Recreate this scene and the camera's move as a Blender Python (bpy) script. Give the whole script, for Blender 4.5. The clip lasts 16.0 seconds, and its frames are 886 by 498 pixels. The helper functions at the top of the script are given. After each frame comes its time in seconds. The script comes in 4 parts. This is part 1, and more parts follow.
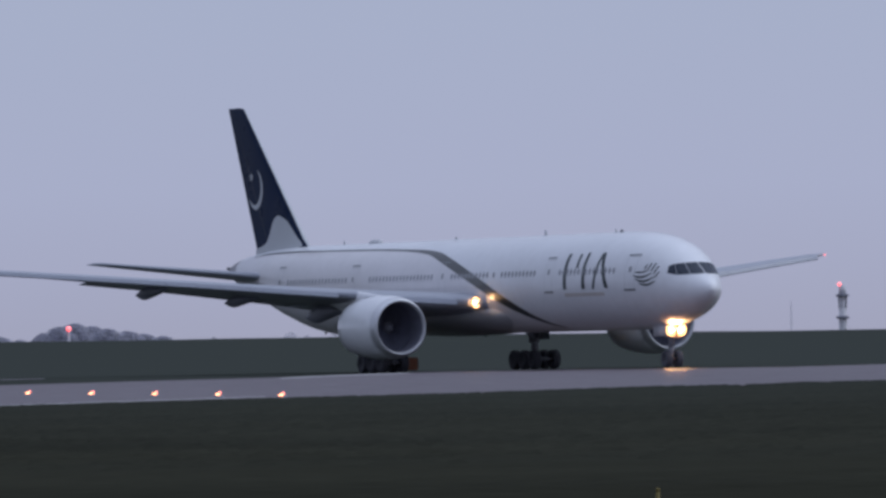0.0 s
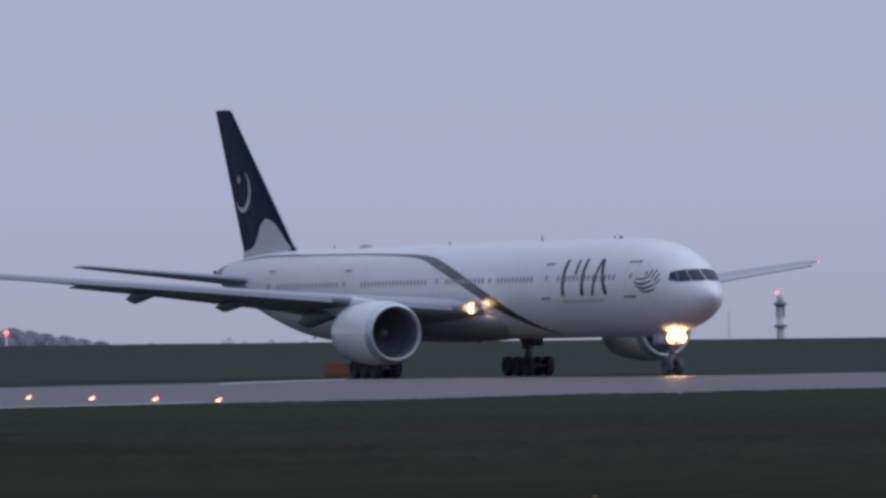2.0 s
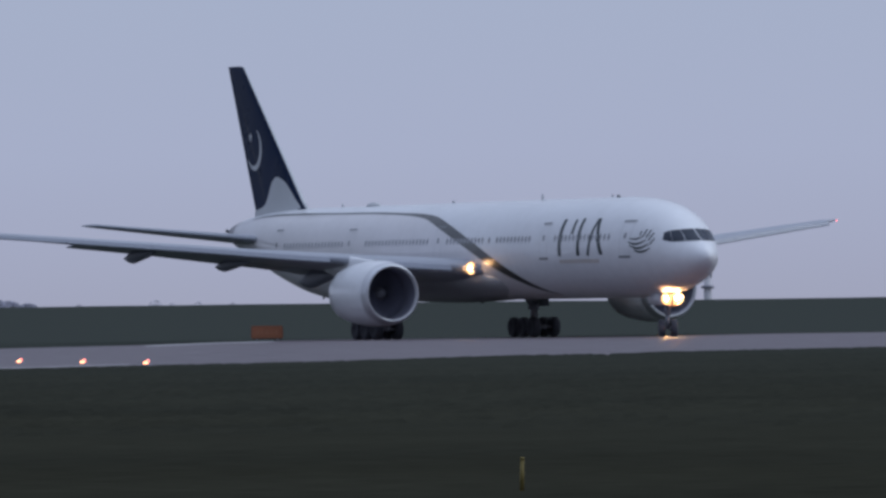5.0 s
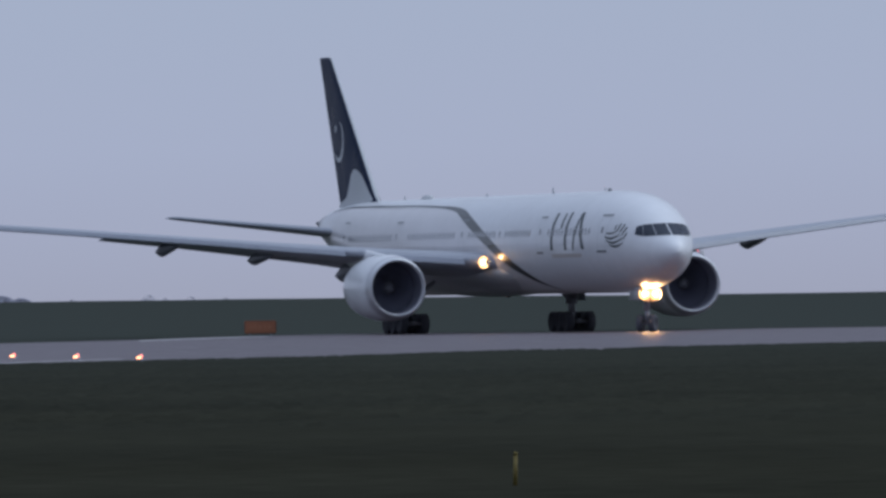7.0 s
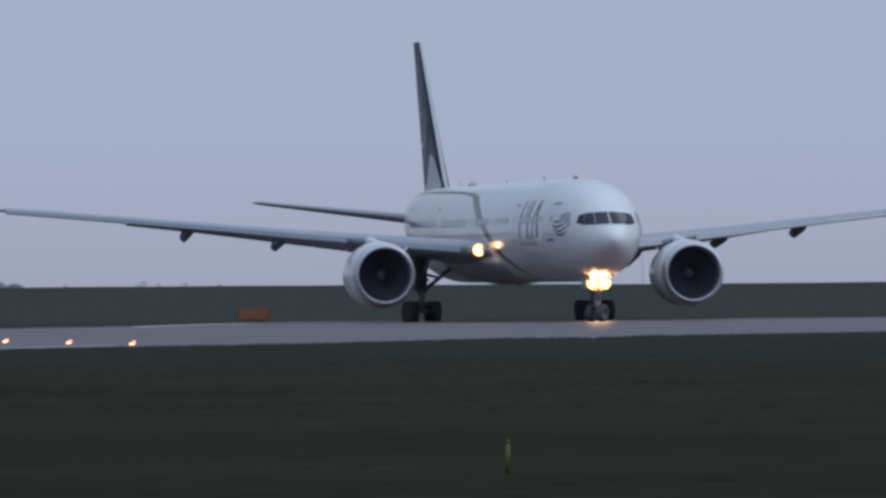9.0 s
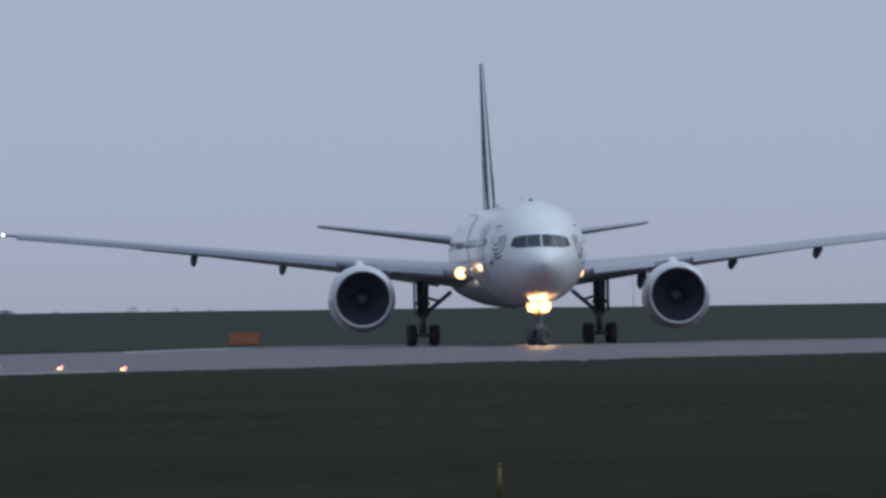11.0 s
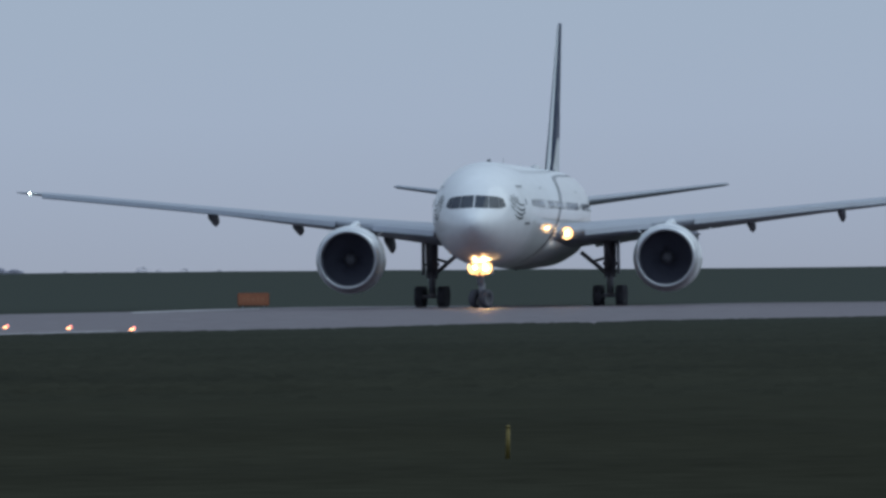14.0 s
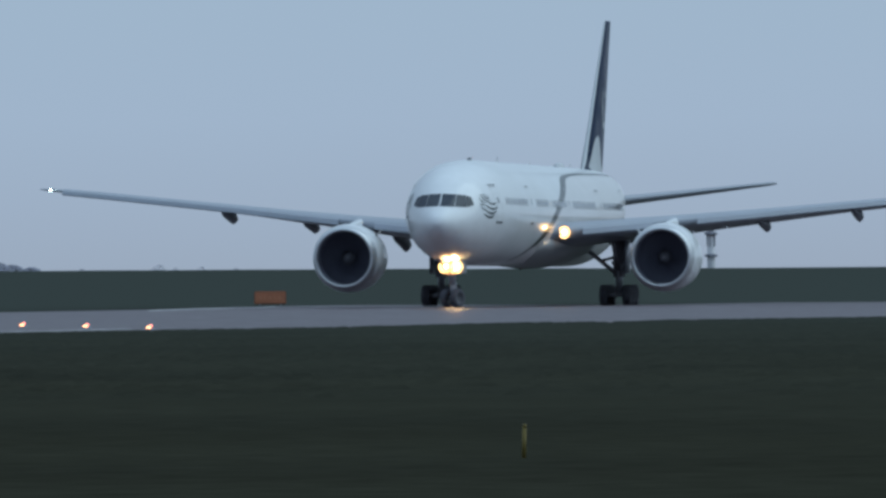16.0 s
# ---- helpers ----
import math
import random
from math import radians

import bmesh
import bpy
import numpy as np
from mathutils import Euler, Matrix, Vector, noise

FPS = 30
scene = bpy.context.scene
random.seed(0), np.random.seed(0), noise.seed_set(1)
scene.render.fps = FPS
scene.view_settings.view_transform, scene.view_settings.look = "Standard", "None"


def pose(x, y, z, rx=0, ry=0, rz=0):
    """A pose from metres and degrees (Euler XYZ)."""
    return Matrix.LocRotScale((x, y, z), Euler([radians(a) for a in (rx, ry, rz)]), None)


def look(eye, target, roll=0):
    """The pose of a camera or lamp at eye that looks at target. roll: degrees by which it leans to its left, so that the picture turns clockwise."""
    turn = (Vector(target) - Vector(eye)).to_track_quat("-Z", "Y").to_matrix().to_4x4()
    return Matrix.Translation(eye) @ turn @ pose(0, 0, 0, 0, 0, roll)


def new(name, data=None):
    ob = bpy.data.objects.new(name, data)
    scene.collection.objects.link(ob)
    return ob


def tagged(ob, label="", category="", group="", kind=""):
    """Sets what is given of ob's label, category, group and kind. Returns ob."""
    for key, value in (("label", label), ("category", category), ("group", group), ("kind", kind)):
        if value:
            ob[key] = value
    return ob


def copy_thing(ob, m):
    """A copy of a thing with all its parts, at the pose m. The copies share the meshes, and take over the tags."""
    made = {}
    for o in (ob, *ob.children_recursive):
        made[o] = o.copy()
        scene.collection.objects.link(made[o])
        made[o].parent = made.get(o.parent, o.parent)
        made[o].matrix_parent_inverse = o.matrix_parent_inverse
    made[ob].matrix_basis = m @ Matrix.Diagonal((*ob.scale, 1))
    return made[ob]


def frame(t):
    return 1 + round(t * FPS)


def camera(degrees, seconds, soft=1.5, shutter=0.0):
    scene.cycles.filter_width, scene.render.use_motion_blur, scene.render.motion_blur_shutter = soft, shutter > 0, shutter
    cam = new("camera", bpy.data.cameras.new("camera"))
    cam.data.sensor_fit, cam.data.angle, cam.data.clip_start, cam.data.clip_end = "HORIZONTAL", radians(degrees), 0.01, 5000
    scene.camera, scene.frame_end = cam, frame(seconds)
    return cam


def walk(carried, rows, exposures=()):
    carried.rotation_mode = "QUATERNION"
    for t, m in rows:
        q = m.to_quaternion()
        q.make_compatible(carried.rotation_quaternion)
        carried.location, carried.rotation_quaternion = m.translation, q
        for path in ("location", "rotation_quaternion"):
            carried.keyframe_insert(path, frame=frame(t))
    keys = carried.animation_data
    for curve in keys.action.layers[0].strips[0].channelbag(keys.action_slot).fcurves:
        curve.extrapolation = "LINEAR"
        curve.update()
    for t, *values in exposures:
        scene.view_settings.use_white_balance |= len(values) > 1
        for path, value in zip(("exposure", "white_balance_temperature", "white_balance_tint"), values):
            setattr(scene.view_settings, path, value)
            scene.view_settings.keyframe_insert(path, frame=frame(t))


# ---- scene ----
EYE = (0.0, 0.0, 1.79)
cam = camera(5.045, 16.0, soft=3.0, shutter=0.5)

# seconds, azimuth to the right of north, elevation, roll (degrees): a tripod pan with a little shake
PAN = [
    (0.0, 0.9356, 0.5428, -1.03), (0.5, 1.0251, 0.5763, -0.95), (1.0, 1.1070, 0.5378, -0.87), (1.5, 1.1893, 0.5189, -0.79), (2.0, 1.2886, 0.5755, -0.71),
    (2.5, 1.3445, 0.4994, -0.64), (3.0, 1.4086, 0.4300, -0.68), (3.5, 1.4772, 0.3331, -0.72), (4.0, 1.5597, 0.3309, -0.77), (4.2, 1.5875, 0.3543, -0.78),
    (6.3, 1.8090, 0.3263, -0.91), (6.5, 1.7861, 0.2941, -0.92), (7.0, 1.7390, 0.3212, -0.85), (7.5, 1.7391, 0.3206, -0.71), (8.0, 1.7952, 0.2952, -0.57),
    (8.5, 1.7752, 0.2462, -0.55), (9.0, 1.7750, 0.2517, -0.53), (9.5, 1.8760, 0.2062, -0.71), (10.0, 1.8509, 0.3488, -0.89), (10.2, 1.8419, 0.3942, -0.89),
    (12.3, 1.8151, 0.3691, -0.83), (12.5, 1.7990, 0.3727, -0.82), (13.0, 1.7490, 0.2997, -0.76), (13.5, 1.7863, 0.2464, -0.70), (14.0, 1.7749, 0.1672, -0.61),
    (14.5, 1.7600, 0.2039, -0.52), (15.0, 1.7931, 0.1464, -0.49), (15.5, 1.6802, 0.1288, -0.47), (16.0, 1.6786, 0.1617, -0.44),
]


def aim(az, el):
    a, e = radians(az), radians(el)
    return (EYE[0] + 100 * math.sin(a) * math.cos(e), EYE[1] + 100 * math.cos(a) * math.cos(e), EYE[2] + 100 * math.sin(e))


walk(cam, [(t, look(EYE, aim(az, el), roll)) for t, az, el, roll in PAN],
     exposures=[(0.0, 0.0, 6560, 13), (4.0, 0.0, 6520, 11), (7.5, 0.0, 6520, 7), (10.0, 0.0, 6560, 4), (13.0, 0.0, 6600, 2), (14.5, -0.03, 6420, -4), (15.5, -0.06, 6260, -7), (16.0, 0.06, 6180, -8)])

# the airliner's way: seconds, east, north of the main gear, heading to the east of south, nose up, right wing down, nose up, right wing down
TAXI = [
    (0.0, 11.68, 658.25, 24.31, 0.13, 0.21), (0.5, 12.57, 656.69, 24.41, 0.12, 0.23), (1.0, 13.45, 655.06, 24.48, 0.10, 0.24), (1.5, 14.31, 653.34, 24.55, 0.09, 0.24), (2.0, 15.16, 651.59, 24.60, 0.07, 0.24),
    (2.5, 15.99, 649.81, 24.65, 0.05, 0.23), (3.0, 16.80, 648.02, 24.67, 0.03, 0.21), (3.5, 17.58, 646.22, 24.57, 0.01, 0.20), (4.0, 18.34, 644.42, 24.25, -0.00, 0.18), (4.5, 19.08, 642.61, 23.64, -0.02, 0.15),
    (5.0, 19.78, 640.82, 22.69, -0.03, 0.13), (5.5, 20.44, 639.04, 21.41, -0.05, 0.10), (6.0, 21.05, 637.29, 19.81, -0.06, 0.08), (6.5, 21.58, 635.58, 17.89, -0.07, 0.05), (7.0, 22.09, 633.92, 15.72, -0.07, 0.03),
    (7.5, 22.53, 632.38, 13.65, -0.08, 0.01), (8.0, 22.92, 630.92, 11.65, -0.08, -0.02), (8.5, 23.24, 629.54, 9.62, -0.08, -0.04), (9.0, 23.51, 628.23, 7.59, -0.07, -0.06), (9.5, 23.75, 627.01, 5.66, -0.07, -0.07),
    (10.0, 23.93, 625.88, 3.86, -0.06, -0.09), (10.5, 24.06, 624.80, 2.23, -0.05, -0.10), (11.0, 24.12, 623.78, 0.73, -0.04, -0.12), (11.5, 24.14, 622.80, -0.64, -0.02, -0.13), (12.0, 24.13, 621.85, -1.92, -0.01, -0.14),
    (12.5, 24.11, 620.92, -3.14, 0.01, -0.15), (13.0, 24.07, 620.00, -4.32, 0.02, -0.17), (13.5, 24.02, 619.10, -5.46, 0.04, -0.18), (14.0, 23.94, 618.20, -6.55, 0.05, -0.20), (14.5, 23.82, 617.28, -7.58, 0.06, -0.21),
    (15.0, 23.66, 616.31, -8.57, 0.07, -0.24), (15.5, 23.49, 615.29, -9.54, 0.08, -0.26), (16.0, 23.30, 614.17, -10.49, 0.08, -0.29),
]

# ---- world and light: an even overcast sky at dusk ----
world = bpy.data.worlds.new("dusk_sky")
scene.world = world
world.use_nodes = True
wn, wl = world.node_tree.nodes, world.node_tree.links
wn.clear()
sky = wn.new("ShaderNodeTexSky")
sky.sky_type = "NISHITA"
sky.sun_disc = False
sky.sun_elevation = radians(40)
sky.sun_rotation = radians(79)
coord = wn.new("ShaderNodeTexCoord")
sep = wn.new("ShaderNodeSeparateXYZ")
ramp = wn.new("ShaderNodeValToRGB")
ramp.color_ramp.elements[0].position = 0.0
ramp.color_ramp.elements[0].color = (0.175, 0.186, 0.252, 1)
ramp.color_ramp.elements[1].position = 1.0
ramp.color_ramp.elements[1].color = (0.37, 0.44, 0.58, 1)
for at_z, c in ((0.006, (0.182, 0.198, 0.272, 1)), (0.016, (0.190, 0.213, 0.295, 1)), (0.034, (0.186, 0.216, 0.295, 1)), (0.2, (0.125, 0.148, 0.207, 1)), (0.55, (0.168, 0.197, 0.275, 1))):
    e = ramp.color_ramp.elements.new(at_z)
    e.color = c
mix = wn.new("ShaderNodeMix")
mix.data_type = "RGBA"
mix.inputs[0].default_value = 0.97
bg = wn.new("ShaderNodeBackground")
out = wn.new("ShaderNodeOutputWorld")
scale_sky = wn.new("ShaderNodeVectorMath")
scale_sky.operation = "SCALE"
scale_sky.inputs[3].default_value = 0.05
wl.new(coord.outputs["Generated"], sep.inputs[0])
wl.new(sep.outputs[2], ramp.inputs[0])
wl.new(sky.outputs[0], scale_sky.inputs[0])
wl.new(scale_sky.outputs[0], mix.inputs[6])
wl.new(ramp.outputs[0], mix.inputs[7])
wl.new(mix.outputs[2], bg.inputs[0])
wl.new(bg.outputs[0], out.inputs[0])
bg.inputs[1].default_value = 2.0
sun_data = bpy.data.lights.new("sun", "SUN")
sun_data.energy, sun_data.angle, sun_data.color = 0.95, radians(60), (0.86, 0.93, 1.0)
sun = new("sun", sun_data)
sun.matrix_basis = look((40, 8, 34), (0, 0, 0))


# ---- materials ----
def material(name, color, rough=0.6, metal=0.0, coat=0.0, vary=0.12, size=1.0, bump=0.0, fine=12.0, coat_rough=0.06, spec=0.5):
    """Principled paint, metal or earth, with stains at two scales in object space and a fine relief."""
    m = bpy.data.materials.new(name)
    m.use_nodes = True
    n, l = m.node_tree.nodes, m.node_tree.links
    b = n["Principled BSDF"]
    b.inputs["Roughness"].default_value = rough
    b.inputs["Metallic"].default_value = metal
    b.inputs["Coat Weight"].default_value = coat
    b.inputs["Specular IOR Level"].default_value = spec
    b.inputs["Coat Roughness"].default_value = coat_rough
    tc = n.new("ShaderNodeTexCoord")
    big, small = n.new("ShaderNodeTexNoise"), n.new("ShaderNodeTexNoise")
    big.inputs["Scale"].default_value = 1.0 / size
    big.inputs["Detail"].default_value = 4
    small.inputs["Scale"].default_value = fine / size
    small.inputs["Detail"].default_value = 6
    for t in (big, small):
        l.new(tc.outputs["Object"], t.inputs["Vector"])
    add = n.new("ShaderNodeMath")
    add.operation = "ADD"
    l.new(big.outputs[0], add.inputs[0])
    l.new(small.outputs[0], add.inputs[1])
    rng = n.new("ShaderNodeMapRange")
    rng.inputs[1].default_value, rng.inputs[2].default_value = 0.6, 1.4
    rng.inputs[3].default_value, rng.inputs[4].default_value = 1 - vary, 1 + vary
    l.new(add.outputs[0], rng.inputs[0])
    mul = n.new("ShaderNodeVectorMath")
    mul.operation = "SCALE"
    mul.inputs[0].default_value = color
    l.new(rng.outputs[0], mul.inputs[3])
    l.new(mul.outputs[0], b.inputs["Base Color"])
    rr = n.new("ShaderNodeMapRange")
    rr.inputs[1].default_value, rr.inputs[2].default_value = 0.3, 0.7
    rr.inputs[3].default_value, rr.inputs[4].default_value = max(0.02, rough - 0.08), min(1, rough + 0.08)
    l.new(small.outputs[0], rr.inputs[0])
    l.new(rr.outputs[0], b.inputs["Roughness"])
    if bump:
        bp = n.new("ShaderNodeBump")
        bp.inputs["Strength"].default_value = 0.6
        bp.inputs["Distance"].default_value = bump
        l.new(small.outputs[0], bp.inputs["Height"])
        l.new(bp.outputs[0], b.inputs["Normal"])
    return m


def glowing(name, color, strength):
    m = bpy.data.materials.new(name)
    m.use_nodes = True
    b = m.node_tree.nodes["Principled BSDF"]
    b.inputs["Base Color"].default_value = (0.8, 0.8, 0.8, 1)
    b.inputs["Emission Color"].default_value = (*color, 1)
    b.inputs["Emission Strength"].default_value = strength
    return m


WHITE = material("white_aircraft_paint", (0.80, 0.81, 0.84), 0.55, coat=0.6, vary=0.06, size=6, fine=9, coat_rough=0.035, spec=0.3)
REAR = material("pale_champagne_paint", (0.74, 0.72, 0.735), 0.55, coat=0.6, vary=0.07, size=5, fine=9, coat_rough=0.035, spec=0.3)
BELLY = material("grey_belly_paint", (0.50, 0.51, 0.53), 0.4, coat=0.3, vary=0.10, size=3)
WINGGREY = material("grey_wing_paint", (0.345, 0.365, 0.42), 0.4, coat=0.15, vary=0.08, size=3)
FAIRING = material("grey_fairing_paint", (0.20, 0.21, 0.26), 0.45, vary=0.1, size=1)
SLAT = material("pale_slat_paint", (0.335, 0.355, 0.415), 0.4, coat=0.15, vary=0.05, size=3)
GREEN = material("dark_green_tail_paint", (0.011, 0.022, 0.056), 0.32, vary=0.15, size=8, fine=4, spec=0.04)
STRIPE = material("dark_stripe_paint", (0.045, 0.05, 0.05), 0.4, coat=0.6, vary=0.15, size=2, coat_rough=0.035)
MARK = material("dark_wordmark_paint", (0.02, 0.035, 0.04), 0.45, coat=0.35, vary=0.1, coat_rough=0.035, spec=0.3)
PALE = material("pale_grey_fin_paint", (0.52, 0.54, 0.56), 0.4, vary=0.06, size=2)
CHROME = material("polished_inlet_metal", (0.62, 0.63, 0.66), 0.38, metal=0.6, vary=0.05)
# intake, blade, tyre and gear colours lifted and blued to stand for haze
INTAKE = material("dark_intake_lining", (0.20, 0.205, 0.26), 0.55, vary=0.1)
FANM = material("dark_titanium_blade", (0.13, 0.135, 0.18), 0.6, vary=0.1)
SPIN = material("grey_spinner", (0.15, 0.15, 0.17), 0.5, vary=0.1)
NOZZLE = material("burnt_nozzle_metal", (0.20, 0.17, 0.15), 0.35, metal=0.8, vary=0.2)
RUBBER = material("black_tyre_rubber", (0.095, 0.095, 0.115), 0.85, vary=0.2, size=0.5)
GEAR = material("grey_gear_paint", (0.36, 0.36, 0.40), 0.5, vary=0.15)
RIM = material("wheel_hub_metal", (0.08, 0.08, 0.095), 0.65, metal=0.2, vary=0.15)
GLASS = material("dark_cockpit_glass", (0.025, 0.034, 0.055), 0.08, vary=0.1, spec=0.3)
WINDOW = material("dark_cabin_window", (0.29, 0.295, 0.32), 0.2, coat=1.0, vary=0.1, coat_rough=0.035)
SILL = material("dark_door_sill", (0.16, 0.17, 0.19), 0.4, coat=0.5)
TAN = material("tan_lettering_paint", (0.62, 0.58, 0.55), 0.5, coat=0.6, vary=0.12, size=0.5)
SEAM = material("grey_door_seam", (0.52, 0.53, 0.55), 0.5, vary=0.1)
LAMP = glowing("warm_landing_lamp", (1.0, 0.52, 0.24), 2200.0)
WINGLAMP = glowing("warm_wing_lamp", (1.0, 0.58, 0.27), 80.0)
# lamp bowls given a glow of their own to stand for bloom
BLOOMBOWL = glowing("amber_lamp_bloom", (1.0, 0.53, 0.20), 2.8)
DIMBLOOM = glowing("dim_lamp_bloom", (1.0, 0.38, 0.10), 0.7)
NOSEBLOOM = glowing("bright_lamp_bloom", (1.0, 0.53, 0.19), 3.2)
LAMPLOW = glowing("warm_taxi_lamp", (1.0, 0.48, 0.16), 2.4)
NAVW = glowing("white_tip_lamp", (0.85, 1.0, 0.95), 9.0)
SOOT = material("stained_tail_metal", (0.30, 0.29, 0.31), 0.5, vary=0.45, size=0.8)
BEACON = glowing("red_beacon_lamp", (1.0, 0.10, 0.07), 11.0)
STROBE = glowing("white_strobe_lamp", (1.0, 0.98, 0.95), 14.0)
NAVR = glowing("red_lamp", (1.0, 0.10, 0.10), 2.2)
EDGEFRINGE = glowing("red_fringe_glow", (1.0, 0.13, 0.05), 1.8)
EDGECORE = glowing("hot_edge_lamp_core", (1.0, 0.34, 0.10), 4.0)
ASPHALT = material("worn_pavement", (0.108, 0.085, 0.096), 0.42, spec=0.12, vary=0.30, size=14, fine=10, bump=0.004)
GRASS = material("dusk_grass", (0.031, 0.031, 0.0225), 1.0, vary=0.35, size=22, fine=30, bump=0.05, spec=0.0)
PAINT = material("worn_white_line", (0.58, 0.57, 0.57), 0.6, vary=0.35, size=3)
SIGN = material("orange_red_sign_face", (0.47, 0.18, 0.095), 0.6, vary=0.15, size=0.5)
SIGNBOX = material("sign_box_paint", (0.34, 0.13, 0.07), 0.6)
SIGNMARK = material("sign_marking", (0.52, 0.22, 0.12), 0.6)
POSTM = material("yellow_marker_plastic", (0.17, 0.13, 0.03), 0.7, vary=0.2, size=0.2)
TOWERM = material("pale_concrete_tower", (0.62, 0.61, 0.64), 0.8, vary=0.1, size=4)
TOWERD = material("dark_tower_deck", (0.26, 0.26, 0.31), 0.7)


def foliage(name, haze_share):
    """Far crowns that let light through, with haze put into their pale colour and see-through share."""
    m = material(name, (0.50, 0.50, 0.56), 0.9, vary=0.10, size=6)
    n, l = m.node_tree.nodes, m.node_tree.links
    leaf, veil, a, b = n.new("ShaderNodeBsdfTranslucent"), n.new("ShaderNodeBsdfTransparent"), n.new("ShaderNodeMixShader"), n.new("ShaderNodeMixShader")
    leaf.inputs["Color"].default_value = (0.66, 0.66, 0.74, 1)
    a.inputs["Fac"].default_value, b.inputs["Fac"].default_value = 0.6, haze_share
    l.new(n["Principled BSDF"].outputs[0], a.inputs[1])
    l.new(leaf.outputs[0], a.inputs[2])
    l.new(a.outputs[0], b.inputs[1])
    l.new(veil.outputs[0], b.inputs[2])
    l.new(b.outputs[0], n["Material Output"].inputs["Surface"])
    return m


# both crowns carry haze in their colour, the second more see-through
WOOD, HAZEWOOD = foliage("haze_pale_foliage", 0.55), foliage("haze_thin_foliage", 0.82)


# ---- mesh helpers ----
def mesh_of(name, bm, mat, smooth=True):
    me = bpy.data.meshes.new(name)
    bmesh.ops.recalc_face_normals(bm, faces=bm.faces)
    bm.to_mesh(me)
    bm.free()
    me.materials.append(mat)
    if smooth:
        me.polygons.foreach_set("use_smooth", [True] * len(me.polygons))
    return me


def part(name, bm, mat, parent, label="", smooth=True):
    ob = new(name, mesh_of(name, bm, mat, smooth))
    ob.parent = parent
    if label:
        ob["label"] = label
    return ob


def share(name, me, parent, m):
    ob = new(name, me)
    ob.parent = parent
    ob.matrix_basis = m
    return ob


def loft(rings, close=True, caps=True):
    bm = bmesh.new()
    rows = [[bm.verts.new(v) for v in ring] for ring in rings]
    k = len(rows[0])
    for a, b in zip(rows, rows[1:]):
        for i in range(k if close else k - 1):
            j = (i + 1) % k
            bm.faces.new((a[i], a[j], b[j], b[i]))
    if caps and close:
        bm.faces.new(rows[0])
        bm.faces.new(rows[-1])
    return bm


def box(x0, x1, y0, y1, z0, z1, bevel=0.0, bm=None):
    b = bmesh.new()
    bmesh.ops.create_cube(b, size=1, matrix=Matrix.Translation(((x0 + x1) / 2, (y0 + y1) / 2, (z0 + z1) / 2)) @ Matrix.Diagonal((x1 - x0, y1 - y0, z1 - z0, 1)))
    if bevel:
        bmesh.ops.bevel(b, geom=b.edges[:], offset=bevel, segments=2, affect="EDGES")
    return merge(bm, b)


def merge(bm, b):
    if bm is None:
        return b
    me = bpy.data.meshes.new("tmp")
    b.to_mesh(me)
    b.free()
    bm.from_mesh(me)
    bpy.data.meshes.remove(me)
    return bm


def rod(p, q, r0, r1=None, n=12, bm=None):
    p, q = Vector(p), Vector(q)
    d = q - p
    b = bmesh.new()
    bmesh.ops.create_cone(b, cap_ends=True, segments=n, radius1=r0, radius2=r0 if r1 is None else r1, depth=d.length,
                          matrix=Matrix.Translation((p + q) / 2) @ d.to_track_quat("Z", "Y").to_matrix().to_4x4())
    return merge(bm, b)


def lathe(profile, axis_point, n=40):
    """A body of revolution about a fore-and-aft axis. profile: (x, radius); axis_point: (y, z)."""
    y0, z0 = axis_point
    rings = [[(x, y0 + r * math.cos(a), z0 + r * math.sin(a)) for a in [2 * math.pi * i / n for i in range(n)]] for x, r in profile]
    return loft(rings, caps=False)


# ---- ground ----
def smoothstep(a, b, v):
    v = min(1, max(0, (v - a) / (b - a)))
    return v * v * (3 - 2 * v)


def rise(x, y):
    """A level airfield with a low grassy ridge behind it, which falls away to the far country."""
    crest = 2.72 - 0.0028 * x + 0.10 * noise.noise((x * 0.03, 3.1, 0)) + 0.05 * noise.noise((x * 0.11, 7.7, 0))
    z = crest * smoothstep(690, 1000, y)
    return z - 22 * smoothstep(1010, 4300, y)


def ground():
    ys = [-400, -150, -40, 0, 40, 70] + list(range(80, 700, 10)) + list(range(700, 1000, 15)) + list(range(1000, 1100, 10)) + list(range(1120, 1500, 60)) + [1700, 2000, 2500, 3000, 3600, 4300, 4900]
    xs = [-3000, -1500, -700, -350, -200, -140] + list(range(-110, 181, 4)) + [200, 260, 400, 800, 1600, 3000]
    bm = loft([[(x, y, rise(x, y)) for x in xs] for y in ys], close=False)
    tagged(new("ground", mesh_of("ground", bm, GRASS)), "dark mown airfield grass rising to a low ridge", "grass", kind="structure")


NEAR = [(-60, 215), (-30, 282), (-9, 326), (0, 346), (7, 358), (11.8, 375), (14.5, 384), (18.3, 384), (20.2, 395), (25, 401), (31, 411), (60, 438), (150, 500)]
FAR = [(-60, 440), (-15, 540), (-9, 562), (0, 592), (5, 630), (9, 648), (13, 656), (20, 645), (26, 626), (31, 618), (39, 642), (46, 636), (60, 642), (150, 640)]


def resample(line, n):
    d = [0]
    for a, b in zip(line, line[1:]):
        d.append(d[-1] + math.hypot(b[0] - a[0], b[1] - a[1]))
    return [(float(np.interp(s, d, [p[0] for p in line])), float(np.interp(s, d, [p[1] for p in line]))) for s in np.linspace(0, d[-1], n)]


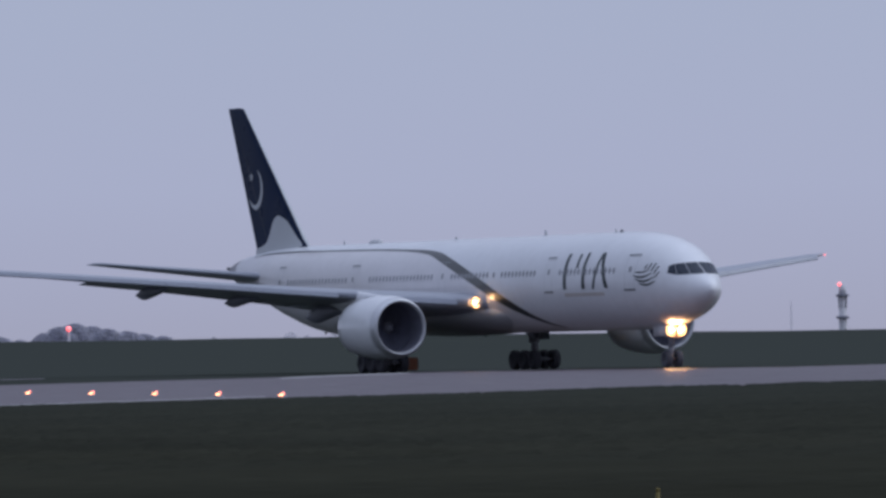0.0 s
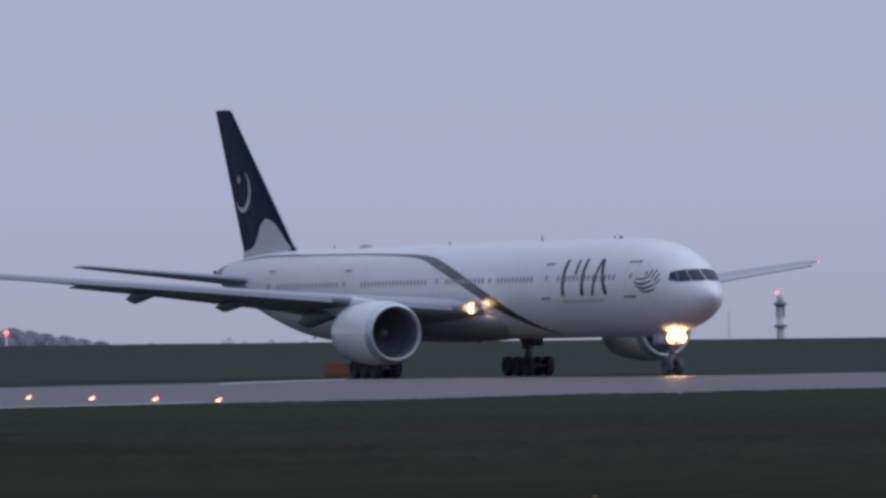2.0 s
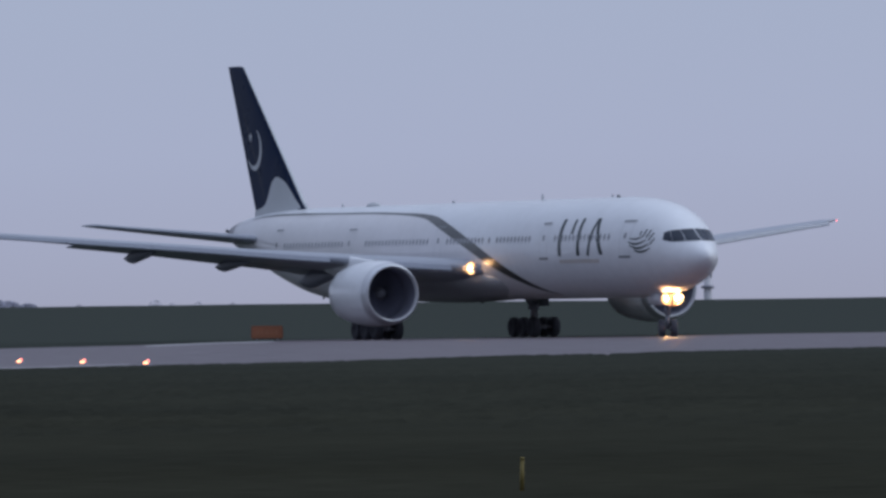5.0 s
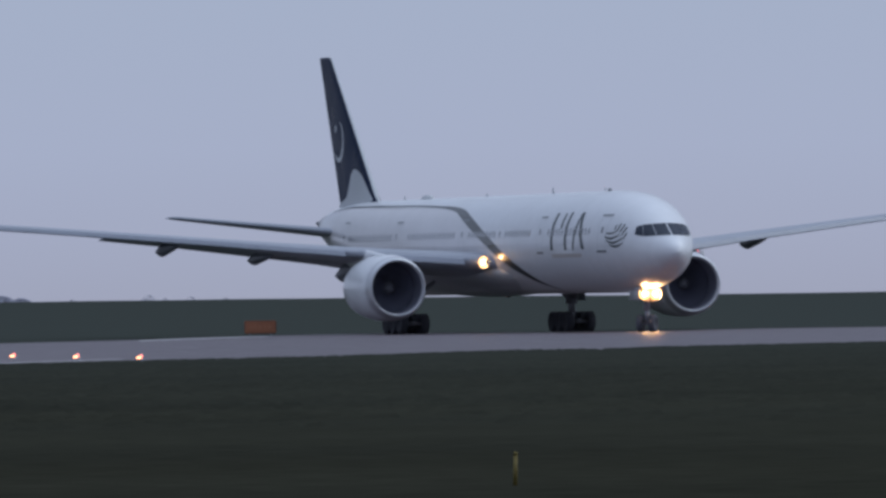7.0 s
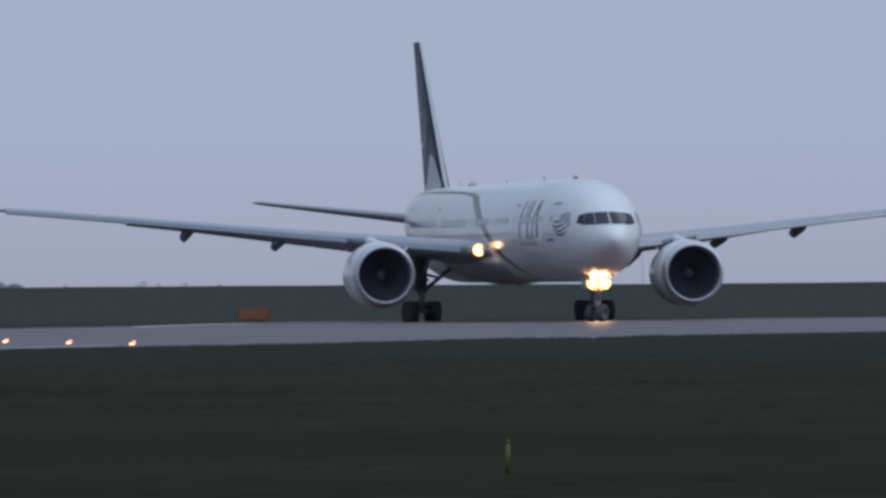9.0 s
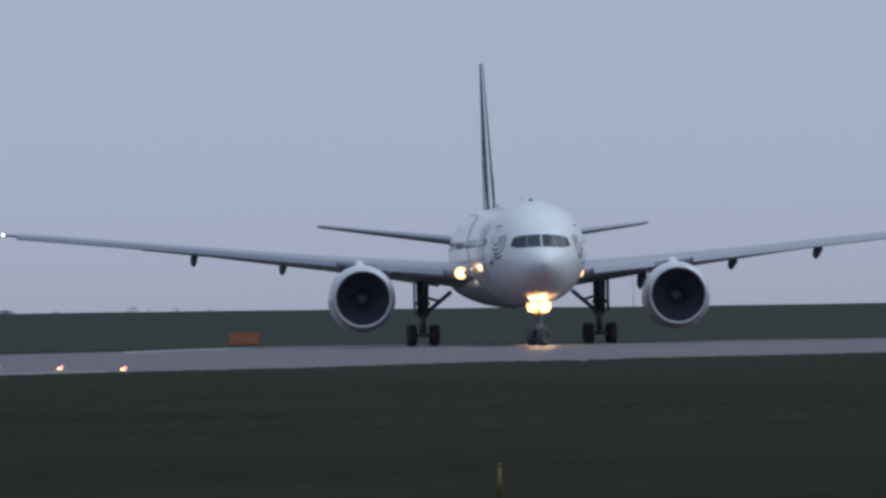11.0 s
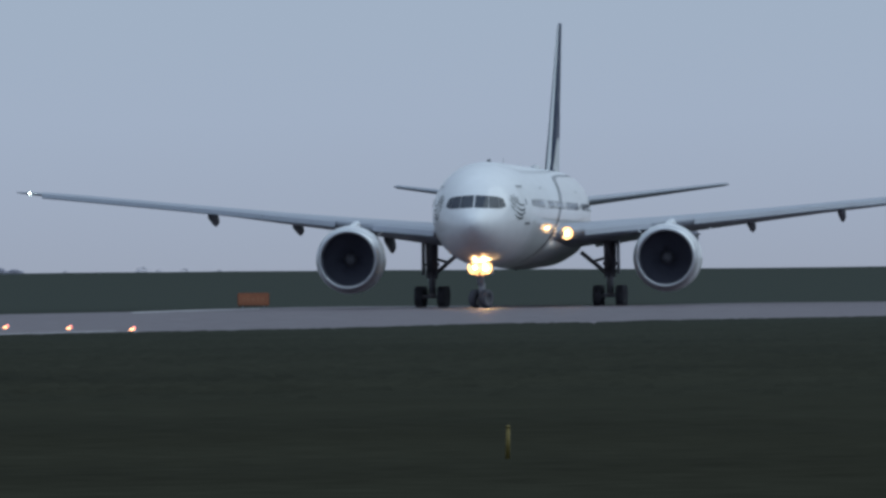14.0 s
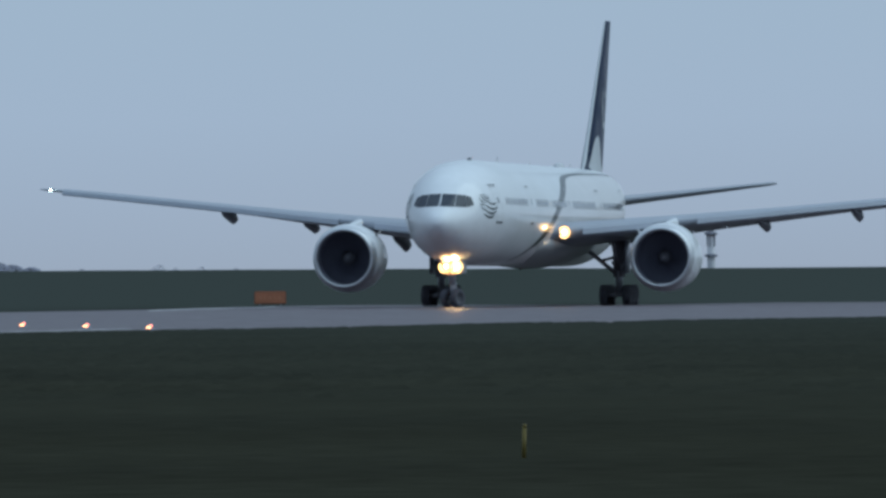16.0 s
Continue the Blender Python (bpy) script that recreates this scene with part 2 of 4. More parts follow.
def pavement():
    a, b = resample(NEAR, 160), resample(FAR, 160)
    rows = []
    for i, (p, q) in enumerate(zip(a, b)):
        w = 0.7 * noise.noise((p[0] * 0.9, p[1] * 0.3, 1)) + 0.5 * noise.noise((p[0] * 2.6, p[1], 4))
        p = (p[0], p[1] + w)
        rows.append([(p[0], p[1], -0.10), (p[0], p[1] + 0.2, 0.012)] + [(p[0] + (q[0] - p[0]) * k / 6, p[1] + 0.4 + (q[1] - p[1] - 0.4) * k / 6, 0.02) for k in range(7)] + [(q[0], q[1] + 0.3, -0.10)])
    bm = loft(rows, close=False)
    ob = tagged(new("pavement", mesh_of("pavement", bm, ASPHALT)), "worn grey runway and taxiway pavement, faintly shiny", "runway", kind="structure")

    def line(pts, w, z=0.026):
        pts = resample(pts, 40)
        rows = [[(x, y - w / 2, z), (x, y + w / 2, z)] for x, y in pts]
        o = new("painted_line", mesh_of("painted_line", loft(rows, close=False), PAINT))
        tagged(o, "worn white painted line on the pavement", "road marking", kind="structure")

    rows = [[(x, y - 9, 0.012), (x, y + 9, 0.012)] for x, y in resample([(-120, 560), (-60, 612), (-20, 648), (-15.5, 655)], 30)]
    tagged(new("taxiway", mesh_of("taxiway", loft(rows, close=False), ASPHALT)), "pale strip of far taxiway in the grass", "taxiway", kind="structure")
    line([(-9.8, 332), (-7.5, 339), (-4.2, 350), (-0.6, 362)], 2.6)
    line([(0, 572), (3, 600), (8, 628)], 11.0)
    return ob


def far_grass_haze():
    """Haze put into the grass colour: paler on the ridge, in patches thinning towards the mown field."""
    n, l = GRASS.node_tree.nodes, GRASS.node_tree.links
    b = n["Principled BSDF"]
    src = b.inputs["Base Color"].links[0].from_socket
    tc, sp, nz = n.new("ShaderNodeTexCoord"), n.new("ShaderNodeSeparateXYZ"), n.new("ShaderNodeTexNoise")
    nz.inputs["Scale"].default_value = 0.05
    l.new(tc.outputs["Object"], sp.inputs[0])
    l.new(tc.outputs["Object"], nz.inputs["Vector"])
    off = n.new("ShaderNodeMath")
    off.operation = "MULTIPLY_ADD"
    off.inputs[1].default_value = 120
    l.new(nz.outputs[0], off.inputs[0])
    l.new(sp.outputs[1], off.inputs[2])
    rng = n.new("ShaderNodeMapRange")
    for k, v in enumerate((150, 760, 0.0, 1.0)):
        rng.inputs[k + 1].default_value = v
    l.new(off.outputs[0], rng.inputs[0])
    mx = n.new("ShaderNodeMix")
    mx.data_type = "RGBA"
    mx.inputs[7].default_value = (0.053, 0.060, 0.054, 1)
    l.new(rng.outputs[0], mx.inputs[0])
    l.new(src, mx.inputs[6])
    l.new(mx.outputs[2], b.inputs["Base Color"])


def grass_tufts():
    """Short uneven tufts over the mown field and along the pavement's edge."""
    rnd = random.Random(5)
    verts, faces = [], []
    edge = resample(NEAR, 600)
    spots = []
    for _ in range(9000):
        y = 150 + 220 * rnd.random() ** 0.7
        x = (rnd.random() * 1.5 - 0.35) * y * 0.095
        spots.append((x, y))
    for _ in range(5000):
        x, y = edge[rnd.randrange(100, 480)]
        spots.append((x + rnd.uniform(-0.4, 0.4), y - 0.3 - 6 * rnd.random() ** 2))
    for x, y in spots:
        if y > float(np.interp(x, [p[0] for p in NEAR], [p[1] for p in NEAR])) - 0.2:
            continue
        h, w, n = rnd.uniform(0.03, 0.08), rnd.uniform(0.10, 0.35), len(verts)
        lean = rnd.uniform(-0.08, 0.08)
        verts += [(x - w, y - 0.1, -0.01), (x + w, y - 0.1, -0.01), (x + w * 0.6 + lean, y + 0.1, h), (x - w * 0.5 + lean, y + 0.1, h * 0.8), (x, y + 0.4, -0.01)]
        faces += [(n, n + 1, n + 2, n + 3), (n + 3, n + 2, n + 4)]
    me = bpy.data.meshes.new("grass")
    me.from_pydata(verts, [], faces)
    me.materials.append(GRASS)
    me.polygons.foreach_set("use_smooth", [True] * len(me.polygons))
    tagged(new("grass", me), "short dark grass tufts beside the pavement", "grass", kind="stuff")


far_grass_haze()
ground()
pavement()
grass_tufts()


# ---- edge lamps ----
def edge_lamp():
    """A low inset lamp: a shallow cast body, a bright prism and a red sphere for its glow's fringe."""
    root = new("edge_lamp")
    part("base_plate", rod((0, 0, 0.0), (0, 0, 0.03), 0.22, 0.19, 20), GEAR, root)
    b = bmesh.new()
    bmesh.ops.create_uvsphere(b, u_segments=14, v_segments=8, radius=0.09, matrix=Matrix.Translation((-0.02, 0, 0.03)) @ Matrix.Diagonal((1, 1, 0.9, 1)))
    part("lens", b, EDGECORE, root, "glowing orange glass lens")
    # red sphere above right stands for the fringe of the lamp's glow
    b = bmesh.new()
    bmesh.ops.create_uvsphere(b, u_segments=12, v_segments=8, radius=0.06, matrix=Matrix.Translation((0.07, 0.02, 0.12)))
    part("cap", b, EDGEFRINGE, root, "small red sphere standing for the glow's fringe")
    return tagged(root, "small glowing orange-red runway edge lamp on pavement", "runway light", group="runway edge lamps")


lamp0 = edge_lamp()
lamp0.matrix_basis = pose(0.0, 359, 0.02)
for k in range(1, 5):
    copy_thing(lamp0, pose(-0.006293 * k * (359 + 14.0 * k), 359 + 14.0 * k, 0.02))


# ---- sign, post, far tower and trees ----
def runway_sign():
    root = new("runway_sign")
    root.matrix_basis = pose(8.02, 664, 0)
    part("sign_box", box(-1.05, 1.05, -0.12, 0.12, 0.10, 0.96, 0.06), SIGNBOX, root, smooth=False)
    part("sign_face", box(-0.99, 0.99, -0.145, -0.122, 0.16, 0.90, 0.008), SIGN, root, "dim lit orange-red sign face", smooth=False)
    for k, (a, b) in enumerate(((-0.72, -0.52), (-0.42, -0.26), (-0.14, 0.10), (0.22, 0.38), (0.50, 0.72))):
        part("marking", box(a, b, -0.152, -0.146, 0.40, 0.66), SIGNMARK, root, smooth=False)
    for x in (-0.7, 0.7):
        part("leg", rod((x, 0, -0.02), (x, 0, 0.12), 0.05), GEAR, root)
    tagged(root, "low lit orange-red runway sign board in the grass", "sign")


def marker_post():
    root = new("marker_post")
    root.matrix_basis = pose(3.69, 99.2, 0, 0, 1.5, 0)
    bm = rod((0, 0, 0), (0, 0, 0.31), 0.024, 0.020, 10)
    part("post", bm, POSTM, root)
    part("cap", rod((0, 0, 0.31), (0, 0, 0.335), 0.027, 0.016, 10), POSTM, root)
    tagged(root, "thin faded yellow marker post in the grass", "marker post")


def far_tower():
    root = new("radio_tower")
    z0 = rise(168, 3000)
    root.matrix_basis = pose(168, 3000, 0)
    part("shaft", rod((0, 0, z0), (0, 0, 16.0), 1.45, 1.05, 16), TOWERM, root)
    part("head", rod((0, 0, 14.4), (0, 0, 17.2), 1.15, 1.0, 12), TOWERM, root)
    for z, r in ((13.9, 1.95), (7.3, 1.95)):
        bm = rod((0, 0, z), (0, 0, z + 0.7), r, r, 16)
        rod((0, 0, z + 0.7), (0, 0, z + 0.9), r * 0.9, r * 0.6, 16, bm)
        part("deck", bm, TOWERD, root, "dark round service deck")
    for k in range(6):
        a = k * math.pi / 3 + 0.3
        part("brace", rod((1.2 * math.cos(a), 1.2 * math.sin(a), 10.4), (1.35 * math.cos(a), 1.35 * math.sin(a), 13.9), 0.14, 0.14, 6), TOWERD, root)
    b = bmesh.new()
    bmesh.ops.create_uvsphere(b, u_segments=10, v_segments=8, radius=0.55, matrix=Matrix.Translation((-0.9, -0.5, 17.6)))
    part("beacon", b, NAVR, root, "red obstruction lamp")
    tagged(root, "distant pale concrete tower with red obstruction lamp", "tower")
    mast = new("lattice_mast")
    mast.matrix_basis = pose(152.6, 3000, 0)
    z0 = rise(152.6, 3000)
    for sx, sy in ((-1, -1), (1, -1), (1, 1), (-1, 1)):
        part("mast_leg", rod((0.55 * sx, 0.55 * sy, z0), (0.06 * sx, 0.06 * sy, 12.0), 0.10, 0.06, 6), TOWERM, mast)
    for k in range(14):
        z = z0 + (11.0 - z0) * k / 14
        w = 0.55 - 0.45 * k / 14
        part("cross_brace", rod((-w, -w, z), (w, w, z + 1.4), 0.05, 0.05, 5), TOWERM, mast)
    part("spire", rod((0, 0, 11.8), (0, 0, 13.4), 0.08, 0.03, 6), TOWERM, mast)
    tagged(mast, "distant thin lattice mast behind the grass ridge", "mast")
    m2 = new("beacon_mast")
    m2.matrix_basis = pose(-62.0, 2950, 0)
    part("pole", rod((0, 0, rise(-62, 2950)), (0, 0, 7.9), 0.45, 0.3, 8), TOWERM, m2)
    b = bmesh.new()
    bmesh.ops.create_uvsphere(b, u_segments=10, v_segments=8, radius=0.75, matrix=Matrix.Translation((0, 0, 8.3)))
    part("beacon", b, NAVR, m2, "red obstruction lamp")
    tagged(m2, "distant pale mast with red beacon before trees", "mast")


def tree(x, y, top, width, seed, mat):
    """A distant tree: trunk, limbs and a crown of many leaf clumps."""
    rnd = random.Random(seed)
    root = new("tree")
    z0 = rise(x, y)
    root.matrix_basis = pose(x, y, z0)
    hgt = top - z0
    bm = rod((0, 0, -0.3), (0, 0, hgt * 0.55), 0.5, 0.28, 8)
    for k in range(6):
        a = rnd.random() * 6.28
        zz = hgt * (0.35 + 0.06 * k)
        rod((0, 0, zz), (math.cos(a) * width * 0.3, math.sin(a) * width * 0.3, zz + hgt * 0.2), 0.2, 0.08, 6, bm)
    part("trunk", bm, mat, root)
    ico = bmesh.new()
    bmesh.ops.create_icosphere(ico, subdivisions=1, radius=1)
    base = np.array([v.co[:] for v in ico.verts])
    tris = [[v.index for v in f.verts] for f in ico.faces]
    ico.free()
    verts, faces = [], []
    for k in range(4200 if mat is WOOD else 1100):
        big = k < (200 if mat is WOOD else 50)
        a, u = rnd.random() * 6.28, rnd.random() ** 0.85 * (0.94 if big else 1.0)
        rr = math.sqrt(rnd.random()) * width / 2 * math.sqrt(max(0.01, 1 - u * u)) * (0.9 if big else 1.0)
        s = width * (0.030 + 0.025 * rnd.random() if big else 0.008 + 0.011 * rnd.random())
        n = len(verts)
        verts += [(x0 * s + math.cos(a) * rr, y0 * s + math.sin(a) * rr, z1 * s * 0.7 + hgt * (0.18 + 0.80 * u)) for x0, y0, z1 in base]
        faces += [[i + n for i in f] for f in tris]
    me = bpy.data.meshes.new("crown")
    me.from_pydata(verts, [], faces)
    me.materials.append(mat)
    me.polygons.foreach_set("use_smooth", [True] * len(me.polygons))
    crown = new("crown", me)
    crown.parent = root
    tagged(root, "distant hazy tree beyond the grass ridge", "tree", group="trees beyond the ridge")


runway_sign()
marker_post()
far_tower()
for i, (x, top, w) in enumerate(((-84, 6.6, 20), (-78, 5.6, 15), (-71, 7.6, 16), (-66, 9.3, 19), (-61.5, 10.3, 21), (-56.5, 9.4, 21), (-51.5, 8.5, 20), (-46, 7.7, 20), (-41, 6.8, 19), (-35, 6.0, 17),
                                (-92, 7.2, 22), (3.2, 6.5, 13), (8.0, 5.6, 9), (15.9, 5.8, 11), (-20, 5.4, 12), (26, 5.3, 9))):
    tree(x, 3000 + 12 * (i % 3), top, w, 100 + i, WOOD if x < -30 else HAZEWOOD)


# ---- the airliner: x aft of the nose, y to its left, z above the pavement; its origin lies under the main gear ----
AFT = 37.1
NOSE_X = AFT - 5.9
WHEELS, FANS, SHUTTERS = [], [], []
BEACON_FLASHES = (1.0, 2.4, 3.85, 5.25, 6.7, 8.15, 9.65, 10.95, 12.4, 13.8, 15.25)
STROBE_FLASHES = (2.3, 5.2, 8.0, 10.85, 13.7)


def P(x, y, z):
    return (AFT - x, y, z)


ST_X = [0.0, 0.12, 0.4, 1.0, 1.8, 2.6, 3.4, 4.6, 6.0, 8.0, 10.5, 13.0, 50.0, 53.0, 57.0, 61.0, 65.0, 69.0, 71.8, 73.1]
ST_TOP = [4.85, 5.12, 5.40, 5.82, 6.34, 6.90, 7.38, 7.88, 8.22, 8.48, 8.59, 8.60, 8.60, 8.60, 8.60, 8.58, 8.46, 8.13, 7.72, 7.45]
ST_BOT = [4.75, 4.50, 4.22, 3.84, 3.47, 3.18, 2.97, 2.74, 2.58, 2.45, 2.40, 2.40, 2.40, 2.43, 2.78, 3.54, 4.52, 5.52, 6.28, 6.78]
ST_HW = [0.06, 0.32, 0.62, 1.06, 1.50, 1.85, 2.13, 2.46, 2.74, 2.98, 3.08, 3.10, 3.10, 3.09, 2.96, 2.62, 2.06, 1.36, 0.72, 0.26]


def hermite(xs, ys):
    """A smooth curve through the stations that never overshoots."""
    xs, ys = np.array(xs), np.array(ys)
    h, d = np.diff(xs), np.diff(ys) / np.diff(xs)
    m = np.zeros(len(xs))
    m[0], m[-1] = d[0], d[-1]
    for i in range(1, len(xs) - 1):
        if d[i - 1] * d[i] > 0:
            w1, w2 = 2 * h[i] + h[i - 1], h[i] + 2 * h[i - 1]
            m[i] = (w1 + w2) / (w1 / d[i - 1] + w2 / d[i])

    def f(x):
        i = int(min(max(np.searchsorted(xs, x) - 1, 0), len(xs) - 2))
        t = (x - xs[i]) / h[i]
        return float((1 + 2 * t) * (1 - t) ** 2 * ys[i] + t * (1 - t) ** 2 * h[i] * m[i] + t * t * (3 - 2 * t) * ys[i + 1] + t * t * (t - 1) * h[i] * m[i + 1])
    return f


f_top, f_bot, f_hw = hermite(ST_X, ST_TOP), hermite(ST_X, ST_BOT), hermite(ST_X, ST_HW)


def section(x):
    t, b = f_top(x), f_bot(x)
    return (t + b) / 2, (t - b) / 2, f_hw(x)


def side_y(x, z):
    zc, sh, hw = section(x)
    return hw * math.sqrt(max(0.0, 1 - ((z - zc) / sh) ** 2))


def skin(x, z, s, off):
    """A point on the fuselage's side s (+1 left, -1 right), lifted by off along the skin's normal across."""
    zc, sh, hw = section(x)
    y = side_y(x, z)
    n = Vector((0, y / hw ** 2, (z - zc) / sh ** 2)).normalized()
    return P(x, s * (y + n.y * off), z + n.z * off)


def decal(corners, s, nx=2, nz=4, off=0.012):
    """A patch of paint on the skin between four (x, z) corners, bottom pair first."""
    (a, b, c, d) = corners
    rows = []
    for i in range(nx + 1):
        u = i / nx
        lo = (a[0] + (b[0] - a[0]) * u, a[1] + (b[1] - a[1]) * u)
        hi = (d[0] + (c[0] - d[0]) * u, d[1] + (c[1] - d[1]) * u)
        rows.append([skin(lo[0] + (hi[0] - lo[0]) * k / nz, lo[1] + (hi[1] - lo[1]) * k / nz, s, off) for k in range(nz + 1)])
    return loft(rows, close=False)


def foil(y, xle, chord, zle, t, drop=0.0, n=14):
    """A wing section's ring at the span y: leading edge, chord, thickness ratio, and the fall of its trailing edge."""
    pts = []
    for k in range(2 * n):
        a = math.pi * k / n
        u = (1 + math.cos(a)) / 2
        th = 5 * t * (0.2969 * math.sqrt(u) - 0.1260 * u - 0.3516 * u * u + 0.2843 * u ** 3 - 0.1030 * u ** 4) + 0.004
        sgn = 1 if math.sin(a) >= 0 else -0.8
        pts.append((xle + chord * u, y, zle + chord * th * sgn - drop * u))
    return pts


WING = [(2.0, 26.0, 15.3, 4.23, 0.105, 0.55), (3.6, 27.05, 14.3, 4.40, 0.105, 0.5), (6.5, 29.0, 12.5, 4.69, 0.10, 0.35), (9.65, 31.15, 10.5, 5.01, 0.095, 0.22),
        (14.0, 34.05, 8.8, 5.46, 0.085, 0.12), (18.0, 36.75, 7.3, 5.91, 0.075, 0.06), (23.0, 40.05, 5.6, 6.42, 0.075, 0.03), (27.5, 43.0, 4.0, 6.87, 0.08, 0.0),
        (30.0, 44.65, 2.95, 7.11, 0.085, 0.0), (31.2, 45.55, 2.2, 7.22, 0.09, 0.0), (32.0, 46.5, 1.5, 7.29, 0.09, 0.0), (32.55, 47.6, 0.6, 7.34, 0.09, 0.0)]


def wing_at(y):
    cols = list(zip(*WING))
    return [float(np.interp(y, cols[0], c)) for c in cols]


def wing_z(x, y):
    """The wing's upper and lower height over the point (x, y)."""
    _, xle, c, z, t, drop = wing_at(y)
    u = min(1, max(0.001, (x - xle) / c))
    th = 5 * t * (0.2969 * math.sqrt(u) - 0.1260 * u - 0.3516 * u * u + 0.2843 * u ** 3 - 0.1030 * u ** 4)
    return z + c * th - drop * u, z - 0.8 * c * th - drop * u


def wing(s, root):
    ring = lambda st: [P(x, s * y, z) for x, y, z in foil(*st)]
    w = part("wing", loft([ring(wing_at(y)) for y in np.linspace(2.0, 31.2, 40)] + [ring(WING[-2]), ring(WING[-1])]), WINGGREY, root, "swept grey wing with raked tip")
    for y0, y1 in ((4.6, 8.5), (11.0, 15.74), (15.76, 20.39), (20.41, 25.04), (25.06, 30.6)):
        rows = []
        for y in np.linspace(y0, y1, 8):
            _, xle, c, z, t, drop = wing_at(y)
            lo, n = -0.24, 0.060 * c + 0.45
            hi = wing_z(xle + n, y)[0] - z + 0.05
            face = [(-0.24, lo), (-0.28, lo + 0.06), (-0.10, 0.0105 * c), (n, hi)]
            back = [(n, hi - 0.05), (0.0, lo + 0.14), (-0.14, lo)]
            r = [(xle + u, y, z + v) for u, v in face + back]
            rows.append([P(*v[:1], s * v[1], v[2]) for v in r])
        part("slat", loft(rows), SLAT, w, "pale leading-edge slat", smooth=False)
    for y0, y1 in ((4.2, 9.3), (9.36, 11.3), (11.36, 22.8)):
        rows = []
        for y in np.linspace(y0, y1, 6):
            _, xle, c, z, t, drop = wing_at(y)
            te = xle + c
            zt = z - drop
            fl = 0.13 * c + 0.55
            prof = [(-0.75, 0.0), (-0.5, 0.10), (0.0, 0.04), (0.7, -0.42), (1.0, -0.66), (0.98, -0.70), (0.4, -0.42), (-0.3, -0.20), (-0.7, -0.12)]
            rows.append([P(te + a * fl, s * y, zt + b * fl * 0.22) for a, b in prof])
        part("flap", loft(rows), WINGGREY, w, "lowered trailing-edge flap")
    for y, x0, x1, zb in ((8.3, 36.0, 42.8, 3.4), (14.05, 37.4, 42.9, 4.56), (19.54, 39.6, 44.8, 5.17)):
        rows = []
        for k in range(13):
            u = k / 12
            x = x0 + (x1 - x0) * u
            tail_k = max(0.0, (u - 0.55) / 0.45)
            top = wing_z(min(x, wing_at(y)[1] + wing_at(y)[2] - 0.2), y)[1] + 0.05
            low = top - 0.10 - (top - zb) * (min(1, u / 0.72) ** 0.7 - 0.30 * max(0.0, (u - 0.72) / 0.28) ** 2)
            zt = top + (low + 0.16 - top) * tail_k ** 2.5
            r = 0.22 * min(1, 0.3 + u * 3) * (1 - 0.55 * tail_k ** 3)
            rows.append([P(x, s * (y + r * math.cos(a)), (zt + low) / 2 + (zt - low) / 2 * math.sin(a)) for a in [2 * math.pi * i / 14 for i in range(14)]])
        part("flap_fairing", loft(rows), FAIRING, w, "canoe-shaped flap track fairing")
    b = bmesh.new()
    bmesh.ops.create_uvsphere(b, u_segments=10, v_segments=8, radius=0.08 if s < 0 else 0.06, matrix=Matrix.Translation(P(45.45, s * 31.45, 7.25)) @ Matrix.Diagonal((1.3, 1, 0.8, 1)))
    if s < 0:
        part("tip_lamp", b, NAVW, w, "bright white wingtip lamp")
    else:
        part("tip_lamp", b, NAVR, w, "small red wingtip lamp")
    b = rod(P(26.93, s * 3.57, 4.42), P(26.98, s * 3.57, 4.42), 0.07, 0.09, 20)
    part("landing_lamp", b, WINGLAMP, w, "glaring warm landing lamp in the wing root")
    # rim added to hold the lamp's light back from the fuselage
    part("beam_rim", lathe([(AFT - x, r) for x, r in [(26.98, 0.372), (26.74, 0.375), (26.74, 0.395), (26.98, 0.40)]], (s * 3.57, 4.42), 24), GEAR, w)
    # oversized bowl whose own glow stands for the lamp's bloom
    part("bloom_bowl", rod(P(26.985, s * 3.57, 4.42), P(27.25, s * 3.57, 4.42), 0.37, 0.32, 24), BLOOMBOWL, w, "lamp bowl with amber bloom put in as glow")
    for y in np.linspace(24, 30, 4):
        _, xle, c, z, t, drop = wing_at(y)
        part("static_wick", rod(P(xle + c - 0.10, s * y, z - drop), P(xle + c + 0.35, s * y, z - drop - 0.03), 0.012, 0.006, 5), GEAR, w)


